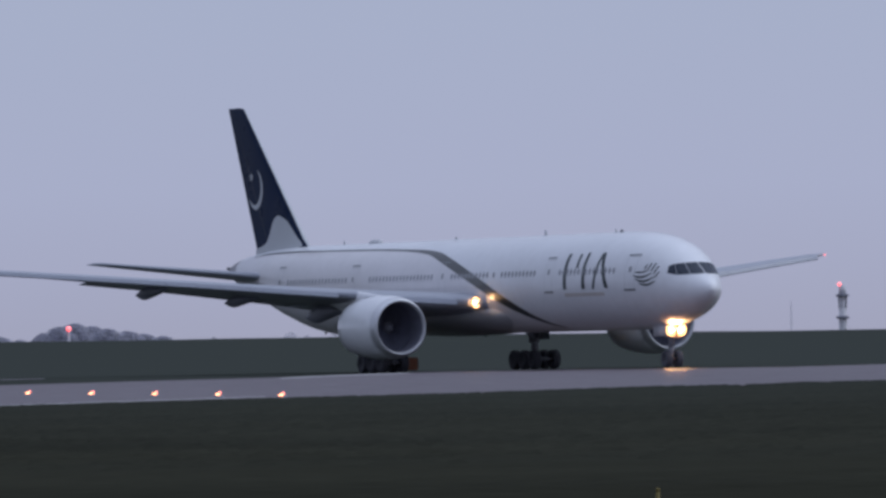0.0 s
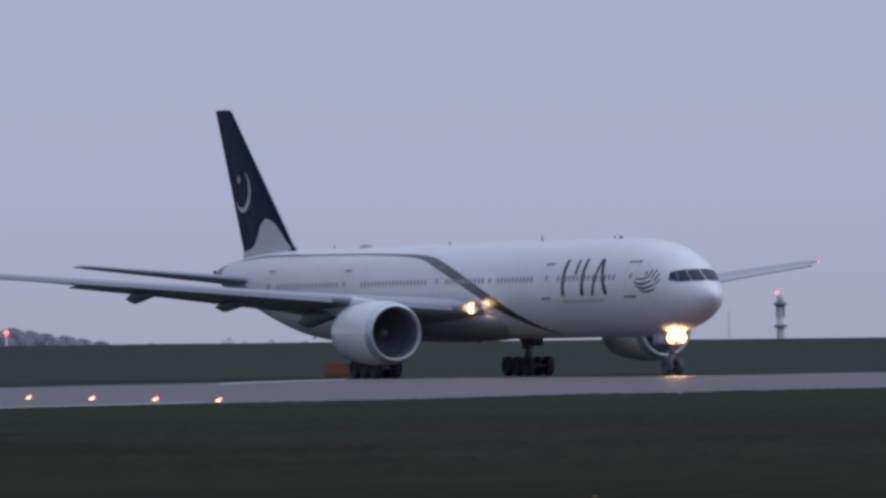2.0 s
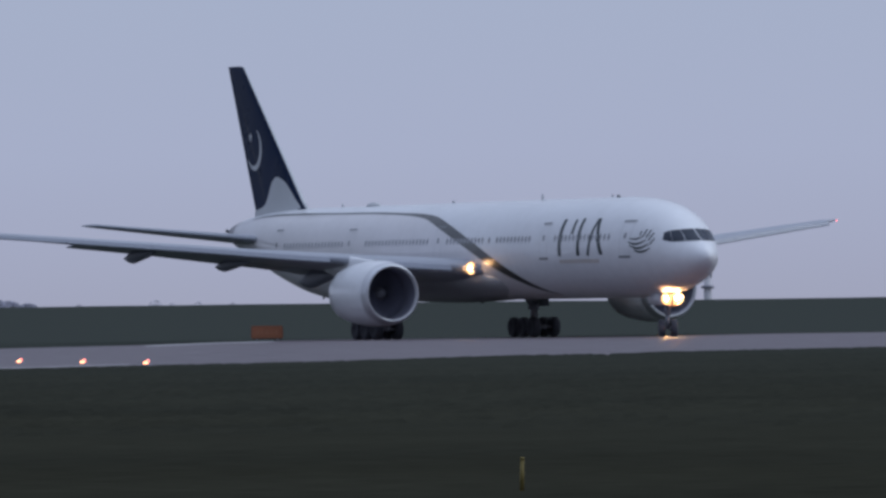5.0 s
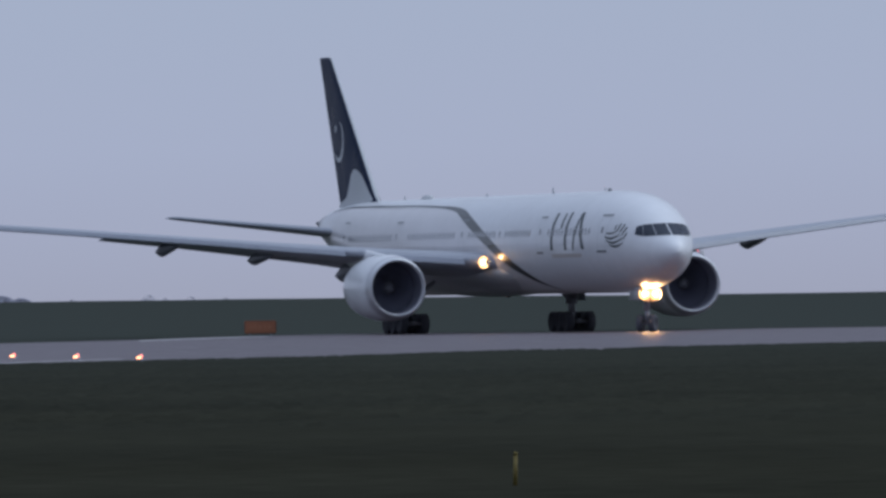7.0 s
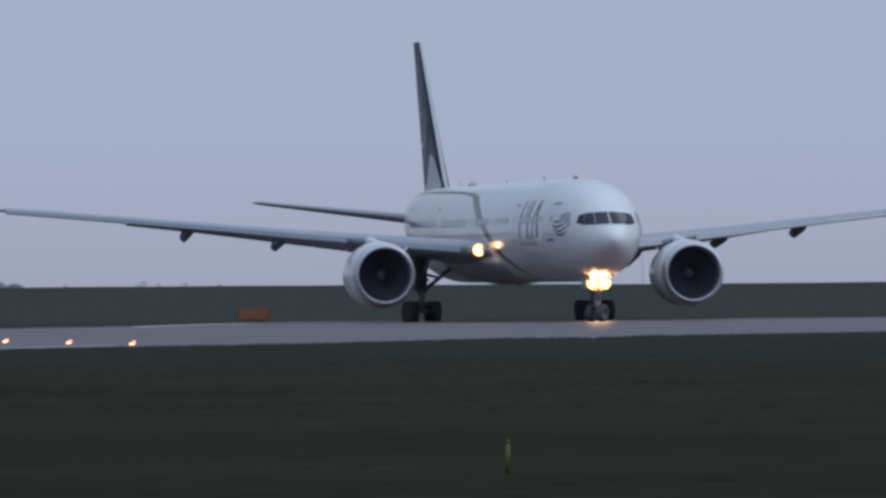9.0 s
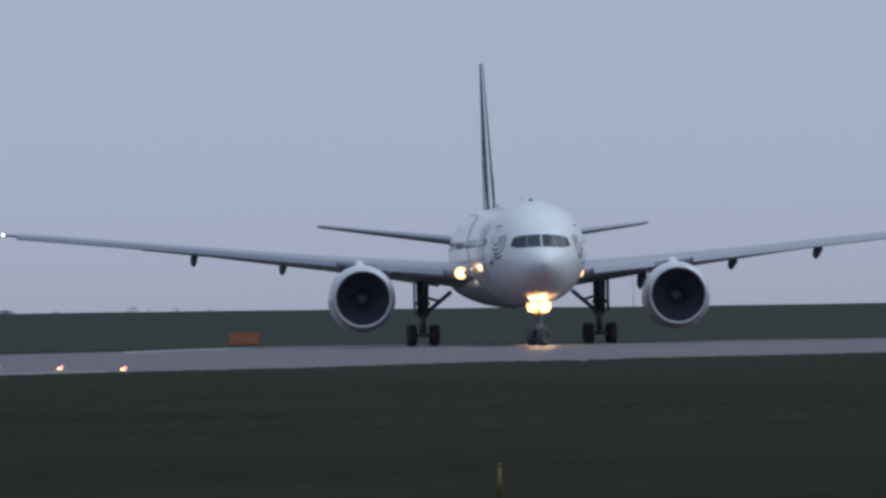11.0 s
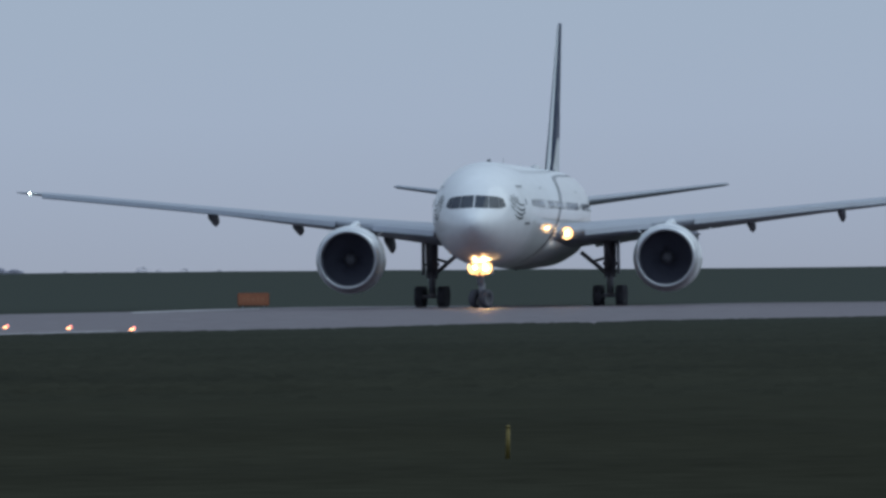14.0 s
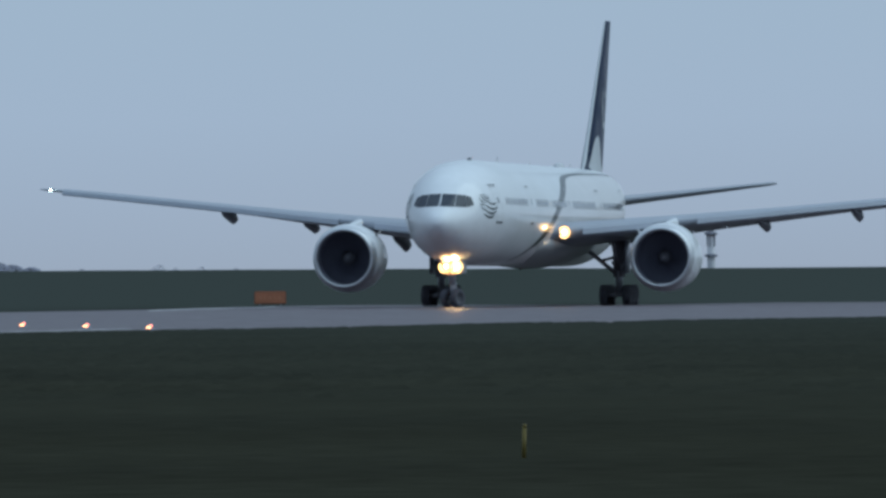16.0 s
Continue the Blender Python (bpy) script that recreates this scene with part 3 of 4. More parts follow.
def engine(s, root):
    y, z = s * 9.62, 2.91
    outer = [(26.45, 1.60), (25.9, 1.59), (25.53, 1.61), (25.50, 1.63), (25.96, 1.955), (26.5, 2.03), (27.4, 2.075), (28.6, 2.05), (29.6, 1.97), (30.6, 1.85), (31.35, 1.72), (31.36, 1.66), (30.4, 1.68)]
    nac = part("engine", lathe([(AFT - x, r) for x, r in outer], (y, z), 56), WHITE, root, "large white turbofan nacelle")
    lip = [(25.95, 1.952), (25.68, 1.90), (25.43, 1.81), (25.32, 1.72), (25.34, 1.65), (25.52, 1.612)]
    part("inlet_lip", lathe([(AFT - x, r + 0.004) for x, r in lip], (y, z), 56), CHROME, nac, "polished metal inlet lip")
    part("intake_duct", lathe([(AFT - x, r) for x, r in [(25.54, 1.600), (26.0, 1.578), (27.0, 1.60), (27.55, 1.62), (27.56, 0.3)]], (y, z), 48), INTAKE, nac, "dark intake duct")
    rows = []
    for j in range(6):
        r = 0.42 + (1.57 - 0.42) * j / 5
        tw = radians(25 + 38 * j / 5)
        w = 0.20 + 0.09 * j / 5
        sw = 0.16 * math.sin(math.pi * j / 5) - 0.10 * j / 5
        c, d = math.cos(sw), math.sin(sw)
        row = []
        for u in (-1, 1):
            dx, dt = u * w * math.cos(tw), u * w * math.sin(tw)
            row += [(dx, r * c - dt * d, r * d + dt * c), (dx - 0.015 * u, r * c - dt * d - 0.02 * d, r * d + dt * c + 0.02 * c)]
        rows.append([row[0], row[2], row[3], row[1]])
    blade = mesh_of("fan_blade", loft(rows), FANM, False)
    hub = (AFT - 27.28, y, z)
    for k in range(22):
        a = 360 * k / 22
        FANS.append((share("fan_blade", blade, nac, pose(*hub, a)), hub, a))
    part("spinner", lathe([(AFT - x, r) for x, r in [(26.82, 0.02), (26.88, 0.12), (27.0, 0.25), (27.2, 0.36), (27.4, 0.42), (27.54, 0.43)]], (y, z), 24), SPIN, nac, "pale grey spinner")
    part("core_nozzle", lathe([(AFT - x, r) for x, r in [(30.6, 1.30), (31.4, 1.22), (32.4, 1.02), (33.2, 0.84), (33.2, 0.78), (32.0, 0.80)]], (y, z), 32), NOZZLE, nac, "burnt metal core nozzle")
    part("exhaust_plug", lathe([(AFT - x, r) for x, r in [(31.8, 0.62), (33.0, 0.55), (34.0, 0.25), (34.4, 0.03)]], (y, z), 20), NOZZLE, nac)
    part("strake", loft([[P(27.3, y - s * 1.50, z + 1.36), P(28.7, y - s * 1.52, z + 1.34), P(28.7, y - s * 1.48, z + 1.34)], [P(28.3, y - s * 1.85, z + 1.70), P(28.75, y - s * 1.86, z + 1.70), P(28.75, y - s * 1.82, z + 1.70)]]), WHITE, nac)
    rows = []
    for x, zb, zt, w in ((27.9, 4.86, 4.98, 0.10), (28.8, 4.84, 5.04, 0.22), (30.0, 4.7, 5.14, 0.28), (31.6, 4.3, 5.30, 0.30), (33.5, 4.0, 5.30, 0.28), (36.0, 4.5, 5.0, 0.10)):
        rows.append([P(x, y + w * c, zb + (zt - zb) * d) for c, d in ((-1, 0), (1, 0), (1, 0.8), (0.5, 1), (-0.5, 1), (-1, 0.8))])
    part("pylon", loft(rows), WHITE, root, "white engine pylon")


def wheel_mesh(name, r, w):
    """A tyre with rounded shoulders and a recessed hub, turning about y."""
    prof = [(-w * 0.22, 0.10 * r), (-w * 0.30, 0.30 * r), (-w * 0.34, 0.50 * r), (-w * 0.46, 0.58 * r), (-w * 0.50, 0.80 * r), (-w * 0.42, 0.95 * r), (-w * 0.25, r), (w * 0.25, r),
            (w * 0.42, 0.95 * r), (w * 0.50, 0.80 * r), (w * 0.46, 0.58 * r), (w * 0.34, 0.50 * r), (w * 0.30, 0.30 * r), (w * 0.22, 0.10 * r)]
    n = 28
    rings = [[(q * math.cos(2 * math.pi * i / n), v, q * math.sin(2 * math.pi * i / n)) for i in range(n)] for v, q in prof]
    me = mesh_of(name, loft(rings), RUBBER)
    me.materials.append(RIM)
    for f in me.polygons:
        d = math.hypot(f.center.x, f.center.z)
        if d < 0.545 * r:
            f.material_index = 1
    return me


def gears(root):
    big, small = wheel_mesh("wheel", 0.635, 0.52), wheel_mesh("wheel", 0.535, 0.40)
    for s in (-1, 1):
        y = s * 5.49
        bm = rod((0, y, 0.75), (0, y, 2.4), 0.22, 0.22, 16)
        rod((0, y, 1.75), (0, y, 4.3), 0.36, 0.40, 16, bm)
        rod((0, y - 0.45, 2.6), (0, y + 0.45, 2.6), 0.10, 0.10, 8, bm)
        rod((0.55, y, 1.3), (0.30, y, 2.5), 0.06, 0.06, 8, bm)
        g = part("main_gear", bm, GEAR, root, "grey main landing gear leg")
        part("bogie_beam", box(-1.75, 1.75, y - 0.16, y + 0.16, 0.52, 0.80, 0.05), GEAR, g)
        part("side_brace", rod((0.35, y - s * 0.25, 2.05), (0.7, s * 3.75, 3.3), 0.13, 0.13, 10), GEAR, g)
        part("side_brace", rod((0.10, y - s * 0.25, 2.95), (0.45, s * 4.55, 2.75), 0.09, 0.09, 10), GEAR, g)
        part("drag_brace", rod((0.2, y, 2.1), (2.3, y - s * 0.1, 4.0), 0.12, 0.12, 10), GEAR, g)
        part("gear_door", box(-1.1, 1.2, y + s * 0.52 - 0.03, y + s * 0.52 + 0.03, 1.95, 4.1, 0.02), WINGGREY, g, "grey gear leg door")
        for dx in (-1.46, 0, 1.46):
            part("axle", rod((dx, y - 0.72, 0.635), (dx, y + 0.72, 0.635), 0.10, 0.10, 10), GEAR, g)
            for dy in (-0.70, 0.70):
                at = (dx, y + dy, 0.635)
                WHEELS.append((share("wheel", big, g, pose(*at)), 0.635, at))
    bm = rod((0, 0, 0.55), (0, 0, 1.6), 0.13, 0.13, 14)
    rod((0, 0, 1.3), (0, 0, 3.0), 0.20, 0.22, 14, bm)
    rod((-0.05, 0, 1.5), (1.3, 0, 2.9), 0.07, 0.07, 8, bm)
    rod((0, -0.5, 1.95), (0, 0.5, 1.95), 0.06, 0.06, 8, bm)
    rod((0, -0.30, 0.535), (0, 0.30, 0.535), 0.09, 0.09, 10, bm)
    box(-0.28, -0.12, -0.12, 0.12, 0.75, 1.45, 0.02, bm)
    g = part("nose_gear", bm, GEAR, root, "grey nose gear with twin wheels and lamps")
    for dy in (-0.37, 0.37):
        at = (0, dy, 0.535)
        WHEELS.append((share("wheel", small, g, pose(*at)), 0.535, at))
    part("torque_link", rod((-0.16, 0, 0.62), (-0.42, 0, 0.95), 0.05, 0.05, 6), GEAR, g)
    m = part("lamp_mount", box(NOSE_X + 0.20, NOSE_X + 0.34, -0.5, 0.5, 2.30, 2.42, 0.02, box(NOSE_X + 0.20, NOSE_X + 0.34, -0.25, 0.25, 1.97, 2.07, 0.02, box(NOSE_X + 0.22, NOSE_X + 0.30, -0.08, 0.08, 1.7, 2.7))), GEAR, root, "lamp bar on the nose gear leg", smooth=False)
    for dy, z, r, mat in ((-0.34, 2.33, 0.21, LAMP), (0.34, 2.33, 0.21, LAMP), (-0.15, 2.02, 0.09, LAMPLOW), (0.15, 2.02, 0.09, LAMPLOW)):
        core = 0.07 if mat is LAMP else r * 0.8
        b = rod((NOSE_X + 0.64, dy, z), (NOSE_X + 0.615, dy, z), core * 0.8, core, 20)
        part("lamp", b, mat, m, "glaring warm landing lamp")
        part("lamp_housing", rod((NOSE_X + 0.58, dy, z), (NOSE_X + 0.30, dy, z), r * 1.86, r * 0.8, 20), GEAR, m)
        # collar added to limit how widely the lamp spills
        part("beam_collar", lathe([(NOSE_X + 0.60, r * 1.80), (NOSE_X + 0.60 + r * 0.6, r * 1.86), (NOSE_X + 0.60 + r * 0.6, r * 1.94), (NOSE_X + 0.58, r * 1.90)], (dy, z), 24), GEAR, m)
        # the bowl glows by itself in place of lamp bloom
        part("bloom_bowl", rod((NOSE_X + 0.61, dy, z), (NOSE_X + 0.585, dy, z), r * 1.78, r * 1.70, 24), NOSEBLOOM if mat is LAMP else DIMBLOOM, m, "lamp bowl with amber bloom put in as glow")
    for s in (-1, 1):
        part("nose_gear_door", box(NOSE_X - 1.3, NOSE_X + 0.5, s * 0.62 - 0.03, s * 0.62 + 0.03, 1.95, 2.75, 0.02), WHITE, root, "open nose gear door")
    return g


def tail(root):
    def ring(z, le, te):
        pts = foil(0, le, te - le, 0, 0.088)
        return [P(x, zz * 1.0, z) for x, _, zz in pts]

    def fin_edge(z):
        k = (z - 8.75) / (18.3 - 8.75)
        return 60.6 + (70.7 - 60.6) * k, 69.1 + (73.25 - 69.1) * k

    def fin_y(x, z):
        le, te = fin_edge(z)
        u = min(1, max(0.001, (x - le) / (te - le)))
        return (te - le) * 5 * 0.088 * (0.2969 * math.sqrt(u) - 0.1260 * u - 0.3516 * u * u + 0.2843 * u ** 3 - 0.1030 * u ** 4) + (te - le) * 0.004

    rows = []
    for z in (7.7, 8.3, 8.7):
        le, te = fin_edge(z)
        rows.append(ring(z, le - 0.5 * (8.9 - z), te))
    for z in np.linspace(9.0, 18.15, 12):
        rows.append(ring(z, *fin_edge(z)))
    rows.append(ring(18.28, 71.25, 73.2))
    fin = part("fin", loft(rows), GREEN, root, "tall dark green tail fin with pale crescent")
    rows = []
    for z in np.linspace(8.4, 18.2, 16):
        le, te = fin_edge(float(z))
        le -= 0.5 * max(0.0, 8.95 - z)
        wide = 1 + 4.0 * max(0.0, 9.1 - z)
        xs = [le + (te - le) * u * wide for u in (0.006, 0.004, 0.002, 0.0006)]
        rows.append([P(x, fin_y(x, z) + 0.012, z) for x in xs] + [P(le - 0.015, 0, z)] + [P(x, -fin_y(x, z) - 0.012, z) for x in reversed(xs)])
    part("leading_edge", loft(rows, close=False), PALE, fin, "pale metal leading edge of the fin")
    hi = hermite([61.0, 61.9, 62.7, 63.6, 64.8, 65.6, 66.25, 67.0, 69.05], [8.75, 9.35, 9.95, 10.5, 10.78, 10.4, 9.6, 8.95, 8.55])
    for s in (-1, 1):
        f = s * 0.8 if s < 0 else 1.0
        rows = []
        for x in np.linspace(61.05, 69.05, 40):
            zs = np.linspace(8.0, hi(x), 8)
            rows.append([P(x, f * fin_y(x, z) + s * 0.015, z) for z in zs])
        part("fin_panel", loft(rows, close=False), PALE, fin, "pale grey wave at the fin's foot")
        rows = []
        for k in range(37):
            u = k / 36
            a = radians(112 + 222 * u)
            w = 0.04 + 0.36 * math.sin(math.pi * u) ** 0.8
            rows.append([P(68.72 + r * math.cos(a), f * fin_y(68.72 + r * math.cos(a), 12.66 + r * math.sin(a)) + s * 0.015, 12.66 + r * math.sin(a)) for r in (1.40 - w, 1.40 - w / 2, 1.40)])
        part("crescent", loft(rows, close=False), PALE, fin, "pale painted crescent")
        rows = []
        for k in range(10):
            a = 2 * math.pi * k / 10
            r = 0.36 if k % 2 == 0 else 0.17
            cx, cz = 69.32 + r * math.sin(a), 13.5 + r * math.cos(a)
            rows.append(P(cx, f * fin_y(cx, cz) + s * 0.018, cz))
        bm = bmesh.new()
        bm.faces.new([bm.verts.new(v) for v in rows])
        part("star", bm, PALE, fin, smooth=False)
        rows = [[P(x, f * fin_y(x, z) + s * 0.012, z) for x in (fin_edge(z)[0] + (fin_edge(z)[1] - fin_edge(z)[0]) * 0.695, fin_edge(z)[0] + (fin_edge(z)[1] - fin_edge(z)[0]) * 0.702)] for z in np.linspace(9.2, 18.0, 12)]
        part("rudder_seam", loft(rows, close=False), STRIPE, fin)
        rows = []
        for k in range(10):
            u = k / 9
            y, le, c, z, t = 0.9 + 9.7 * u, 62.5 + 8.2 * u, 7.4 - 4.7 * u, 6.47 + 1.25 * u, 0.09
            rows.append([P(x, s * yy, zz) for x, yy, zz in foil(y, le, c, z, t, 0.0, 10)])
        rows.append([P(x, s * yy, zz) for x, yy, zz in foil(10.86, 71.6, 1.7, 7.75, 0.08, 0.0, 10)])
        part("tailplane", loft(rows), WINGGREY, root, "grey swept tailplane")


def fuselage(root):
    xs = [0.0, 0.04, 0.12, 0.25, 0.4, 0.6] + list(np.arange(0.8, 14, 0.3)) + list(np.arange(14, 50, 1.5)) + list(np.arange(50, 73.1, 0.7)) + [73.1]
    n = 72
    rows = []
    for x in xs:
        zc, sh, hw = section(float(x))
        rows.append([P(float(x), hw * math.cos(2 * math.pi * i / n), zc + sh * math.sin(2 * math.pi * i / n)) for i in range(n)])
    body = part("fuselage", loft(rows), WHITE, root, "long white fuselage with dark sweeping stripe")
    # the rear is painted a warmer shade, up to the stripe
    fa = hermite([18.2, 19.6, 21.8, 24.5, 27.2, 30.5, 33.2, 34.9, 36.6, 39.5, 47.7, 57.0, 62.0, 67.0], [-66, -55, -36, -16.5, 1.3, 19.5, 33, 41, 47, 52, 58, 60, 58, 52])
    body.data.materials.append(REAR)
    for f in body.data.polygons:
        x = AFT - f.center.x
        if 18.2 < x:
            zc, sh, hw = section(min(x, 73.1))
            a = math.degrees(math.atan2((f.center.z - zc) / sh, abs(f.center.y) / hw))
            if a < fa(min(x, 67.0)):
                f.material_index = 1
    rows = []
    for k in range(25):
        u = k / 24
        x = 22.6 + 26.0 * u
        e = math.sin(math.pi * u) ** 0.75 if 0 < u < 1 else 0.0
        hw, low, mid, top = 1.6 + 2.3 * e, 2.75 - 0.50 * e, 3.5 + 0.55 * e, 4.0 + 0.9 * e
        ring = []
        for a in [2 * math.pi * i / 40 for i in range(40)]:
            c, d = math.cos(a), math.sin(a)
            ring.append(P(x, hw * math.copysign(abs(c) ** 1.15, c), mid + (top - mid if d > 0 else mid - low) * math.copysign(abs(d) ** 1.1, d)))
        rows.append(ring)
    part("belly_fairing", loft(rows), BELLY, root, "grey wing-to-body fairing")
    # flight deck windows
    panes = [((0.03, 5.82), (0.82, 5.79), (0.77, 6.50), (0.03, 6.54)), ((0.855, 5.79), (1.42, 5.76), (1.28, 6.44), (0.805, 6.50)), ((1.44, 5.76), (1.76, 5.88), (1.58, 6.32), (1.30, 6.44))]

    def nose_point(y, z):
        lo, hi = 0.05, 8.0
        for _ in range(40):
            x = (lo + hi) / 2
            zc, sh, hw = section(x)
            if (y / hw) ** 2 + ((z - zc) / sh) ** 2 < 1:
                hi = x
            else:
                lo = x
        return hi

    for s in (-1, 1):
        for a, b, c, d in panes:
            rows = []
            for i in range(7):
                u = i / 6
                lo, up = (a[0] + (b[0] - a[0]) * u, a[1] + (b[1] - a[1]) * u), (d[0] + (c[0] - d[0]) * u, d[1] + (c[1] - d[1]) * u)
                row = []
                for k in range(6):
                    y, z = lo[0] + (up[0] - lo[0]) * k / 5, lo[1] + (up[1] - lo[1]) * k / 5
                    row.append(P(nose_point(y, z) - 0.02, s * (y + 0.012), z + 0.012))
                rows.append(row)
            part("cockpit_window", loft(rows, close=False), GLASS, body, "dark flight deck window")
    # cabin windows
    b = bmesh.new()
    bmesh.ops.create_cube(b, size=1, matrix=Matrix.Diagonal((0.30, 0.03, 0.44, 1)))
    bmesh.ops.bevel(b, geom=[e for e in b.edges if abs(e.verts[0].co.y - e.verts[1].co.y) > 0.01], offset=0.10, segments=2, affect="EDGES")
    win = mesh_of("window", b, WINDOW, False)
    groups = ((8.0, 15.9), (19.2, 24.2), (25.2, 25.3), (26.2, 31.6), (34.6, 44.4), (48.0, 57.8))
    for s in (-1, 1):
        for x0, x1 in groups:
            x = x0
            while x <= x1:
                z = 6.15
                zc, sh, hw = section(x)
                y = side_y(x, z)
                tilt = math.degrees(math.atan2((z - zc) / sh ** 2, y / hw ** 2))
                share("window", win, body, pose(AFT - x, s * y, z, s * tilt, 0, 0))
                x += 0.533
        # doors with their sills
        for x in (6.15, 17.1, 32.95, 46.9, 59.2):
            z0, z1 = (4.95, 7.0)
            if x > 50:
                z0, z1 = 5.1, 7.1
            w = 0.54
            bm = decal([(x - w, z0), (x - w + 0.035, z0), (x - w + 0.035, z1), (x - w, z1)], s, 1, 8)
            for q in ([(x + w - 0.035, z0), (x + w, z0), (x + w, z1), (x + w - 0.035, z1)], [(x - w, z1 - 0.04), (x + w, z1 - 0.04), (x + w, z1), (x - w, z1)]):
                merge(bm, decal(q, s, 2, 4))
            d = part("cabin_door", bm, SEAM, body, "door outline in the white skin")
            part("sill", decal([(x - 0.62, z0 - 0.10), (x + 0.62, z0 - 0.10), (x + 0.62, z0 + 0.02), (x - 0.62, z0 + 0.02)], s, 3, 1, 0.02), SILL, d)
            part("lintel", decal([(x - 0.62, z1 + 0.04), (x + 0.62, z1 + 0.04), (x + 0.62, z1 + 0.12), (x - 0.62, z1 + 0.12)], s, 3, 1, 0.02), SILL, d)
            part("door_window", decal([(x - 0.13, 6.02), (x + 0.13, 6.02), (x + 0.13, 6.36), (x - 0.13, 6.36)], s, 1, 2, 0.02), WINDOW, d)
        # the sweeping stripe
        fa = hermite([18.2, 19.6, 21.8, 24.5, 27.2, 30.5, 33.2, 34.9, 36.6, 39.5, 47.7, 57.0, 62.0, 67.0], [-66, -55, -36, -16.5, 1.3, 19.5, 33, 41, 47, 52, 58, 60, 58, 52])
        fw = hermite([18.2, 21, 24, 30, 34, 37, 42, 60, 67], [0.12, 0.50, 0.66, 0.62, 0.58, 0.36, 0.20, 0.18, 0.10])
        rows = []
        xs2 = [18.2 + (67.0 - 18.2) * k / 140 for k in range(141)]
        for x in xs2:
            zc, sh, hw = section(x)
            slope = radians(fa(min(67, x + 0.1)) - fa(max(18.2, x - 0.1))) * hw / 0.2
            half = fw(x) / 2 * math.sqrt(1 + min(4, slope * slope)) / hw
            row = []
            for u in (-1, -0.5, 0, 0.5, 1):
                a = radians(fa(x)) + u * half
                r = 1 + 0.014 / hw
                row.append(P(x, s * hw * r * math.cos(a), zc + sh * r * math.sin(a)))
            rows.append(row)
        part("stripe", loft(rows, close=False), STRIPE, body, "dark sweeping stripe")
        # the operator's mark, as plain slanted bars, and the emblem as plain strokes
        for q in ([(14.95, 5.05), (14.50, 5.05), (14.55, 7.30), (14.95, 7.30)], [(13.25, 6.35), (12.95, 6.40), (12.95, 7.22), (13.25, 7.30)], [(12.30, 5.05), (11.85, 5.05), (11.90, 7.33), (12.25, 7.33)],
                  [(10.85, 5.03), (10.55, 5.03), (9.85, 7.29), (10.15, 7.29)], [(9.15, 5.08), (8.70, 5.08), (9.70, 7.29), (10.05, 7.29)]):
            if s < 0:
                part("wordmark_bar", decal(q, s, 2, 10, 0.015), MARK, body)
        if s < 0:
            part("small_lettering", decal([(14.9, 4.60), (9.3, 4.60), (9.3, 4.82), (14.9, 4.82)], s, 6, 2, 0.014), TAN, body)
        for x0, x1, z0, dip, w in ((5.65, 4.35, 6.02, 0.10, 0.10), (5.75, 4.05, 5.80, 0.18, 0.13), (5.55, 3.75, 5.58, 0.22, 0.14), (5.15, 3.65, 5.30, 0.16, 0.13)):
            rows = []
            for k in range(9):
                u = k / 8
                x, z = x0 + (x1 - x0) * u, z0 - dip * math.sin(math.pi * u) + 0.10 * u
                half = w / 2 * math.sin(math.pi * (0.08 + 0.84 * u)) ** 0.6
                rows.append([skin(x, z + v * half, s, 0.015) for v in (-1, 0, 1)])
            part("emblem_stroke", loft(rows, close=False), MARK, body)
        for x, z, dx, dz, w in ((4.72, 6.16, -0.08, 0.30, 0.11), (4.42, 6.12, -0.16, 0.42, 0.12), (4.12, 6.02, -0.22, 0.50, 0.12), (3.86, 5.86, -0.26, 0.46, 0.12), (3.68, 5.62, -0.24, 0.36, 0.11)):
            part("emblem_stroke", decal([(x + w / 2, z), (x - w / 2, z), (x + dx - w / 2, z + dz), (x + dx + w / 2, z + dz)], s, 2, 4, 0.015), MARK, body)
    for x, h, l in ((13.2, 0.22, 0.35), (23.4, 0.36, 0.40), (36.8, 0.17, 0.5), (54.4, 0.26, 0.35)):
        z = f_top(x)
        part("antenna", loft([[P(x, -0.03, z - 0.05), P(x + l, -0.03, z - 0.05), P(x + l, 0.03, z - 0.05), P(x, 0.03, z - 0.05)], [P(x + 0.2, -0.012, z + h), P(x + l, -0.012, z + h), P(x + l, 0.012, z + h), P(x + 0.2, 0.012, z + h)]]), SEAM, body, smooth=False)
    b = bmesh.new()
    bmesh.ops.create_uvsphere(b, u_segments=16, v_segments=8, radius=1, matrix=Matrix.Translation(P(49.6, 0, 8.58)) @ Matrix.Diagonal((1.0, 0.35, 0.28, 1)))
    part("aerial_dome", b, SEAM, body)
    part("belly_antenna", loft([[P(57.6, -0.03, 3.15), P(58.1, -0.03, 3.25), P(58.1, 0.03, 3.25), P(57.6, 0.03, 3.15)], [P(57.9, -0.012, 2.62), P(58.1, -0.012, 2.62), P(58.1, 0.012, 2.62), P(57.9, 0.012, 2.62)]]), STRIPE, body, smooth=False)
    rows = []
    for x in np.linspace(70.4, 73.05, 8):
        zc, sh, hw = section(float(x))
        rows.append([P(float(x), (hw + 0.012) * math.cos(2 * math.pi * i / 40), zc + (sh + 0.012) * math.sin(2 * math.pi * i / 40)) for i in range(40)])
    part("tail_cone", loft(rows, caps=False), SOOT, body, "sooty stained tail cone")
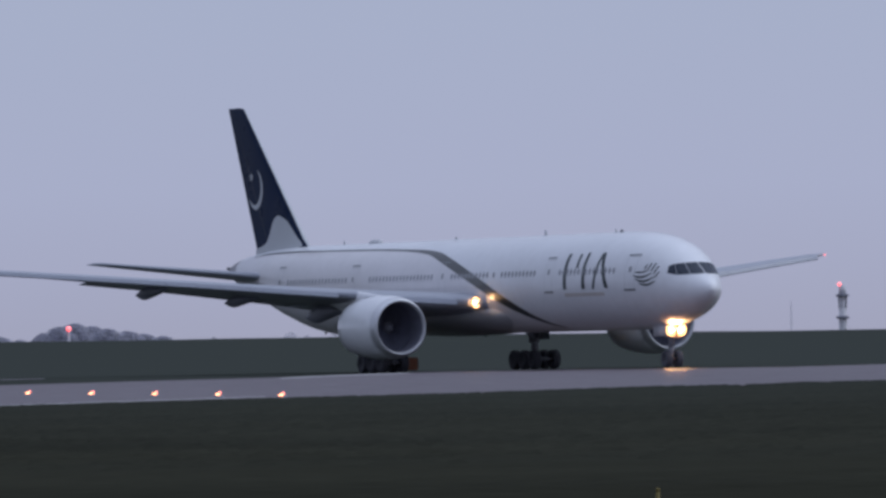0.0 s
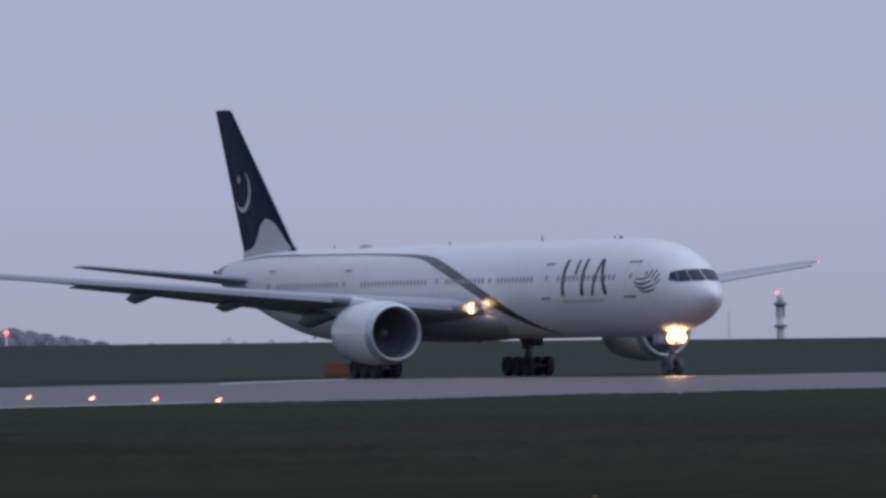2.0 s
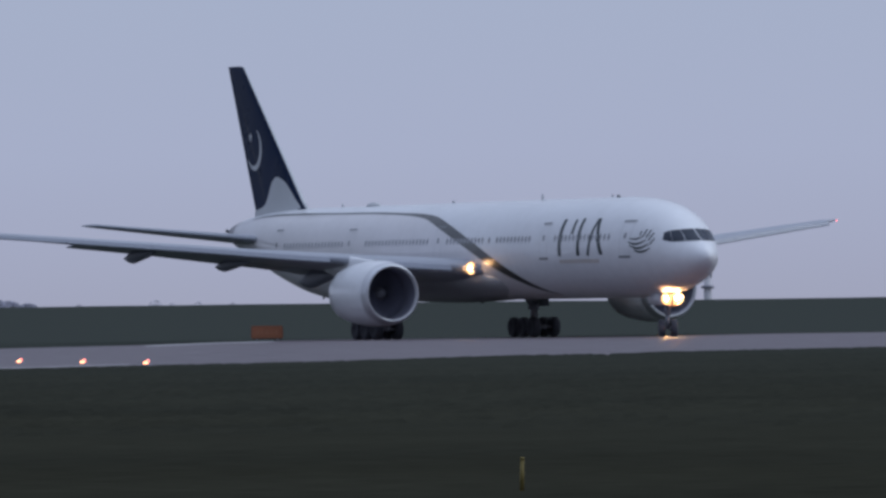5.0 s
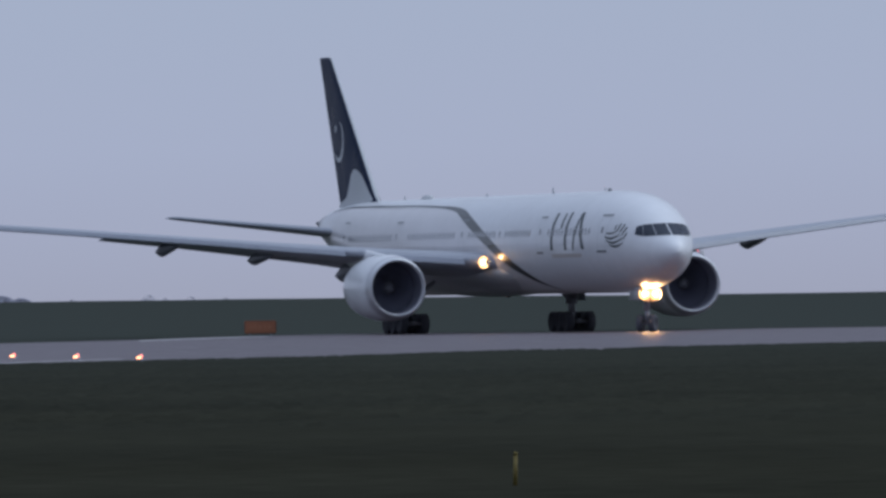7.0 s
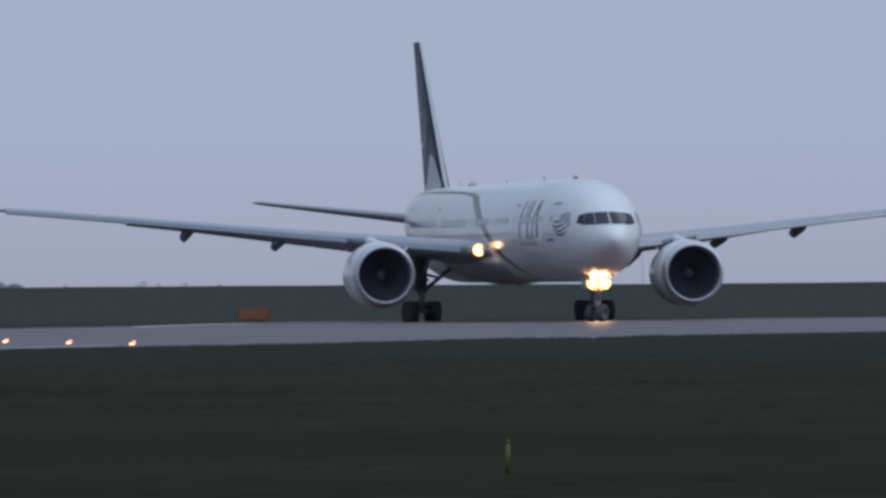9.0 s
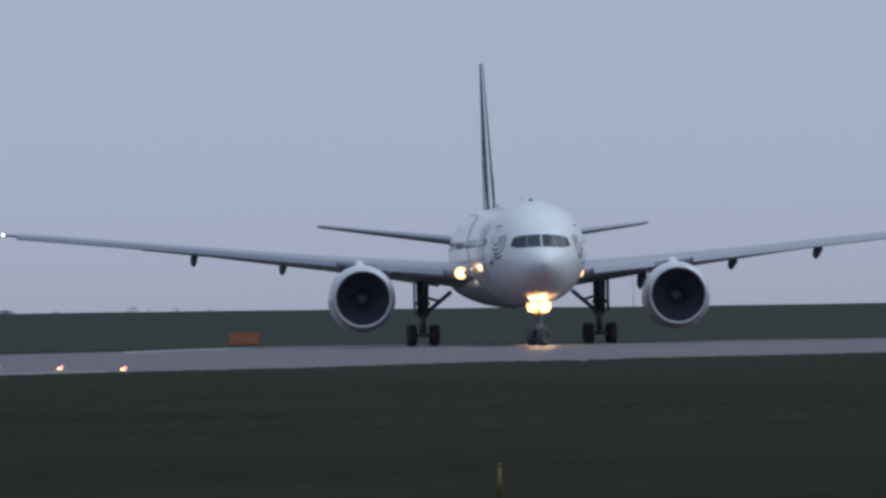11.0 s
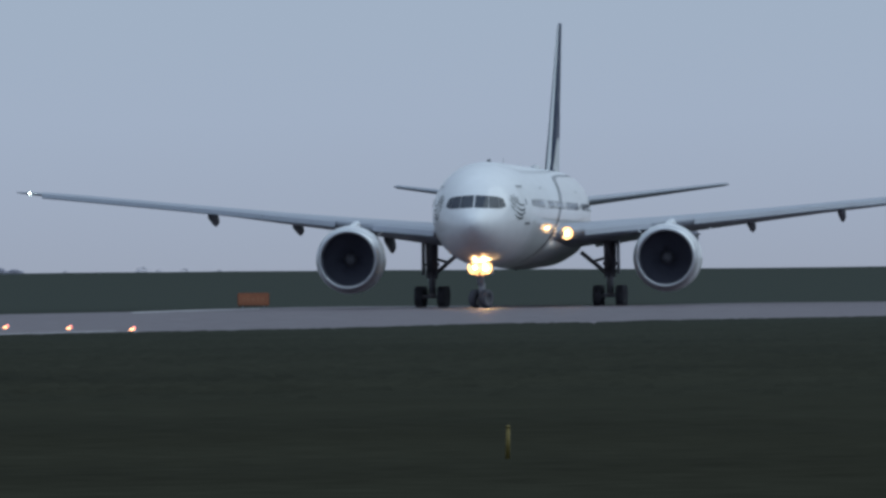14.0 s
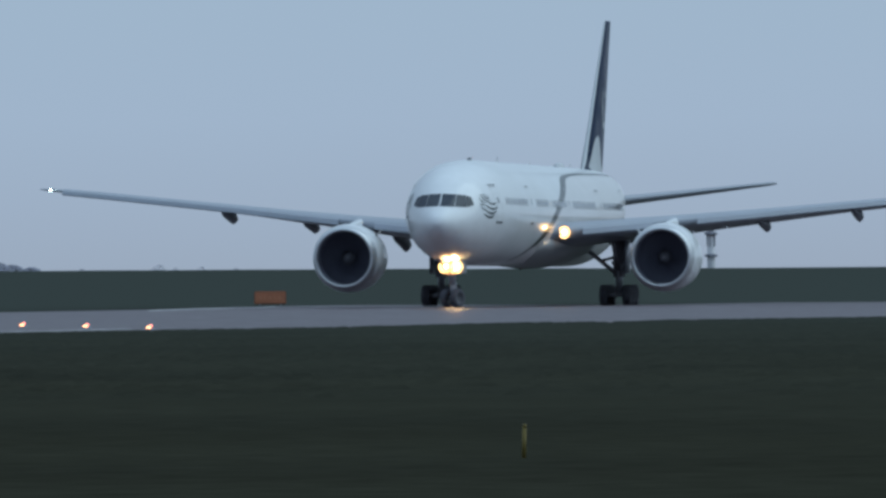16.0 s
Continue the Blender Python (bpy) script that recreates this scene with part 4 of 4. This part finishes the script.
    for x, y, z, k, mat, what, flashes in ((12.6, 0, 8.60, 1, BEACON, "red beacon made to flash by an added shutter", BEACON_FLASHES), (33.0, 0, 2.36, -1, BEACON, "red beacon made to flash by an added shutter", BEACON_FLASHES), (73.00, -0.38, 7.30, 0, STROBE, "white tail strobe", STROBE_FLASHES)):
        at = (AFT - x, y, z + 0.05 * k)
        b = bmesh.new()
        bmesh.ops.create_uvsphere(b, u_segments=12, v_segments=8, radius=0.11, matrix=Matrix.Translation(at))
        beacon = part("beacon" if mat is BEACON else "strobe", b, mat, root, what)
        # slotted shell added round the lamp only to make it flash
        b = bmesh.new()
        bmesh.ops.create_uvsphere(b, u_segments=40, v_segments=8, radius=0.125)
        gone = [f for f in b.faces if abs(math.atan2(f.calc_center_median().y, f.calc_center_median().x)) < radians(24) and abs(f.calc_center_median().z) < 0.115]
        bmesh.ops.delete(b, geom=gone, context="FACES")
        flash_shutter = part("flash_shutter", b, SILL, beacon)
        flash_shutter.matrix_basis = pose(*at)
        SHUTTERS.append((flash_shutter, at, flashes))
    part("exhaust_outlet", rod(P(72.9, 0, 7.12), P(73.25, 0, 7.12), 0.22, 0.18, 14), NOZZLE, body, "tail exhaust outlet")


plane = tagged(new("airliner"), "white twin-engined airliner with dark green tail, lamps lit, taxiing", "airplane")
fuselage(plane)
for side in (-1, 1):
    wing(side, plane)
    engine(side, plane)
tail(plane)
nose_gear = gears(plane)
nose_gear.matrix_basis = pose(NOSE_X, 0, 0)


def motions():
    """The airliner taxies round its turn, with wheels and fans turning and the nose gear steering."""
    ts = [r[0] for r in TAXI]
    walk(plane, [(t, pose(x, y, 0.02, lean, -nose_up, psi - 90)) for t, x, y, psi, nose_up, lean in TAXI])
    fine = [k * 0.1 for k in range(161)]
    dist = [0.0]
    for a, b in zip(TAXI, TAXI[1:]):
        dist.append(dist[-1] + math.hypot(b[1] - a[1], b[2] - a[2]))
    roll = [float(np.interp(t, ts, dist)) for t in fine]
    for ob, r, at in WHEELS:
        walk(ob, [(t, pose(*at, 0, math.degrees(s / r) * 0.97, 0)) for t, s in zip(fine, roll)])
    for ob, at, a in FANS:
        walk(ob, [(t, pose(*at, a + k * 86.0, 0, 0)) for k, t in enumerate(fine)])
    steer = [(0.0, 1.0), (3.0, -1.0), (4.5, -16.0), (6.5, -34.0), (9.0, -38.0), (12.5, -31.0), (16.0, -30.0)]
    # the added shutters make the flash: slot ahead for an instant, then turned away
    sweep = [(-0.13, 180), (-0.1, 170), (-0.07, 140), (-0.03, 90), (0.0, 5), (0.03, -80), (0.07, -140), (0.1, -170), (0.13, -180)]
    for ob, at, flashes in SHUTTERS:
        rows = [(0.0, pose(*at, 0, 0, 180))]
        for f in flashes:
            ahead = -2 - float(np.interp(f, ts, [r[3] for r in TAXI]))
            rows += [(f + dt, pose(*at, 0, 0, a + ahead * (1 - abs(a) / 180))) for dt, a in sweep]
        walk(ob, rows + [(16.0, pose(*at, 0, 0, 180))])
    walk(nose_gear, [(t, pose(NOSE_X, 0, 0, 0, 0, a)) for t, a in steer])


motions()
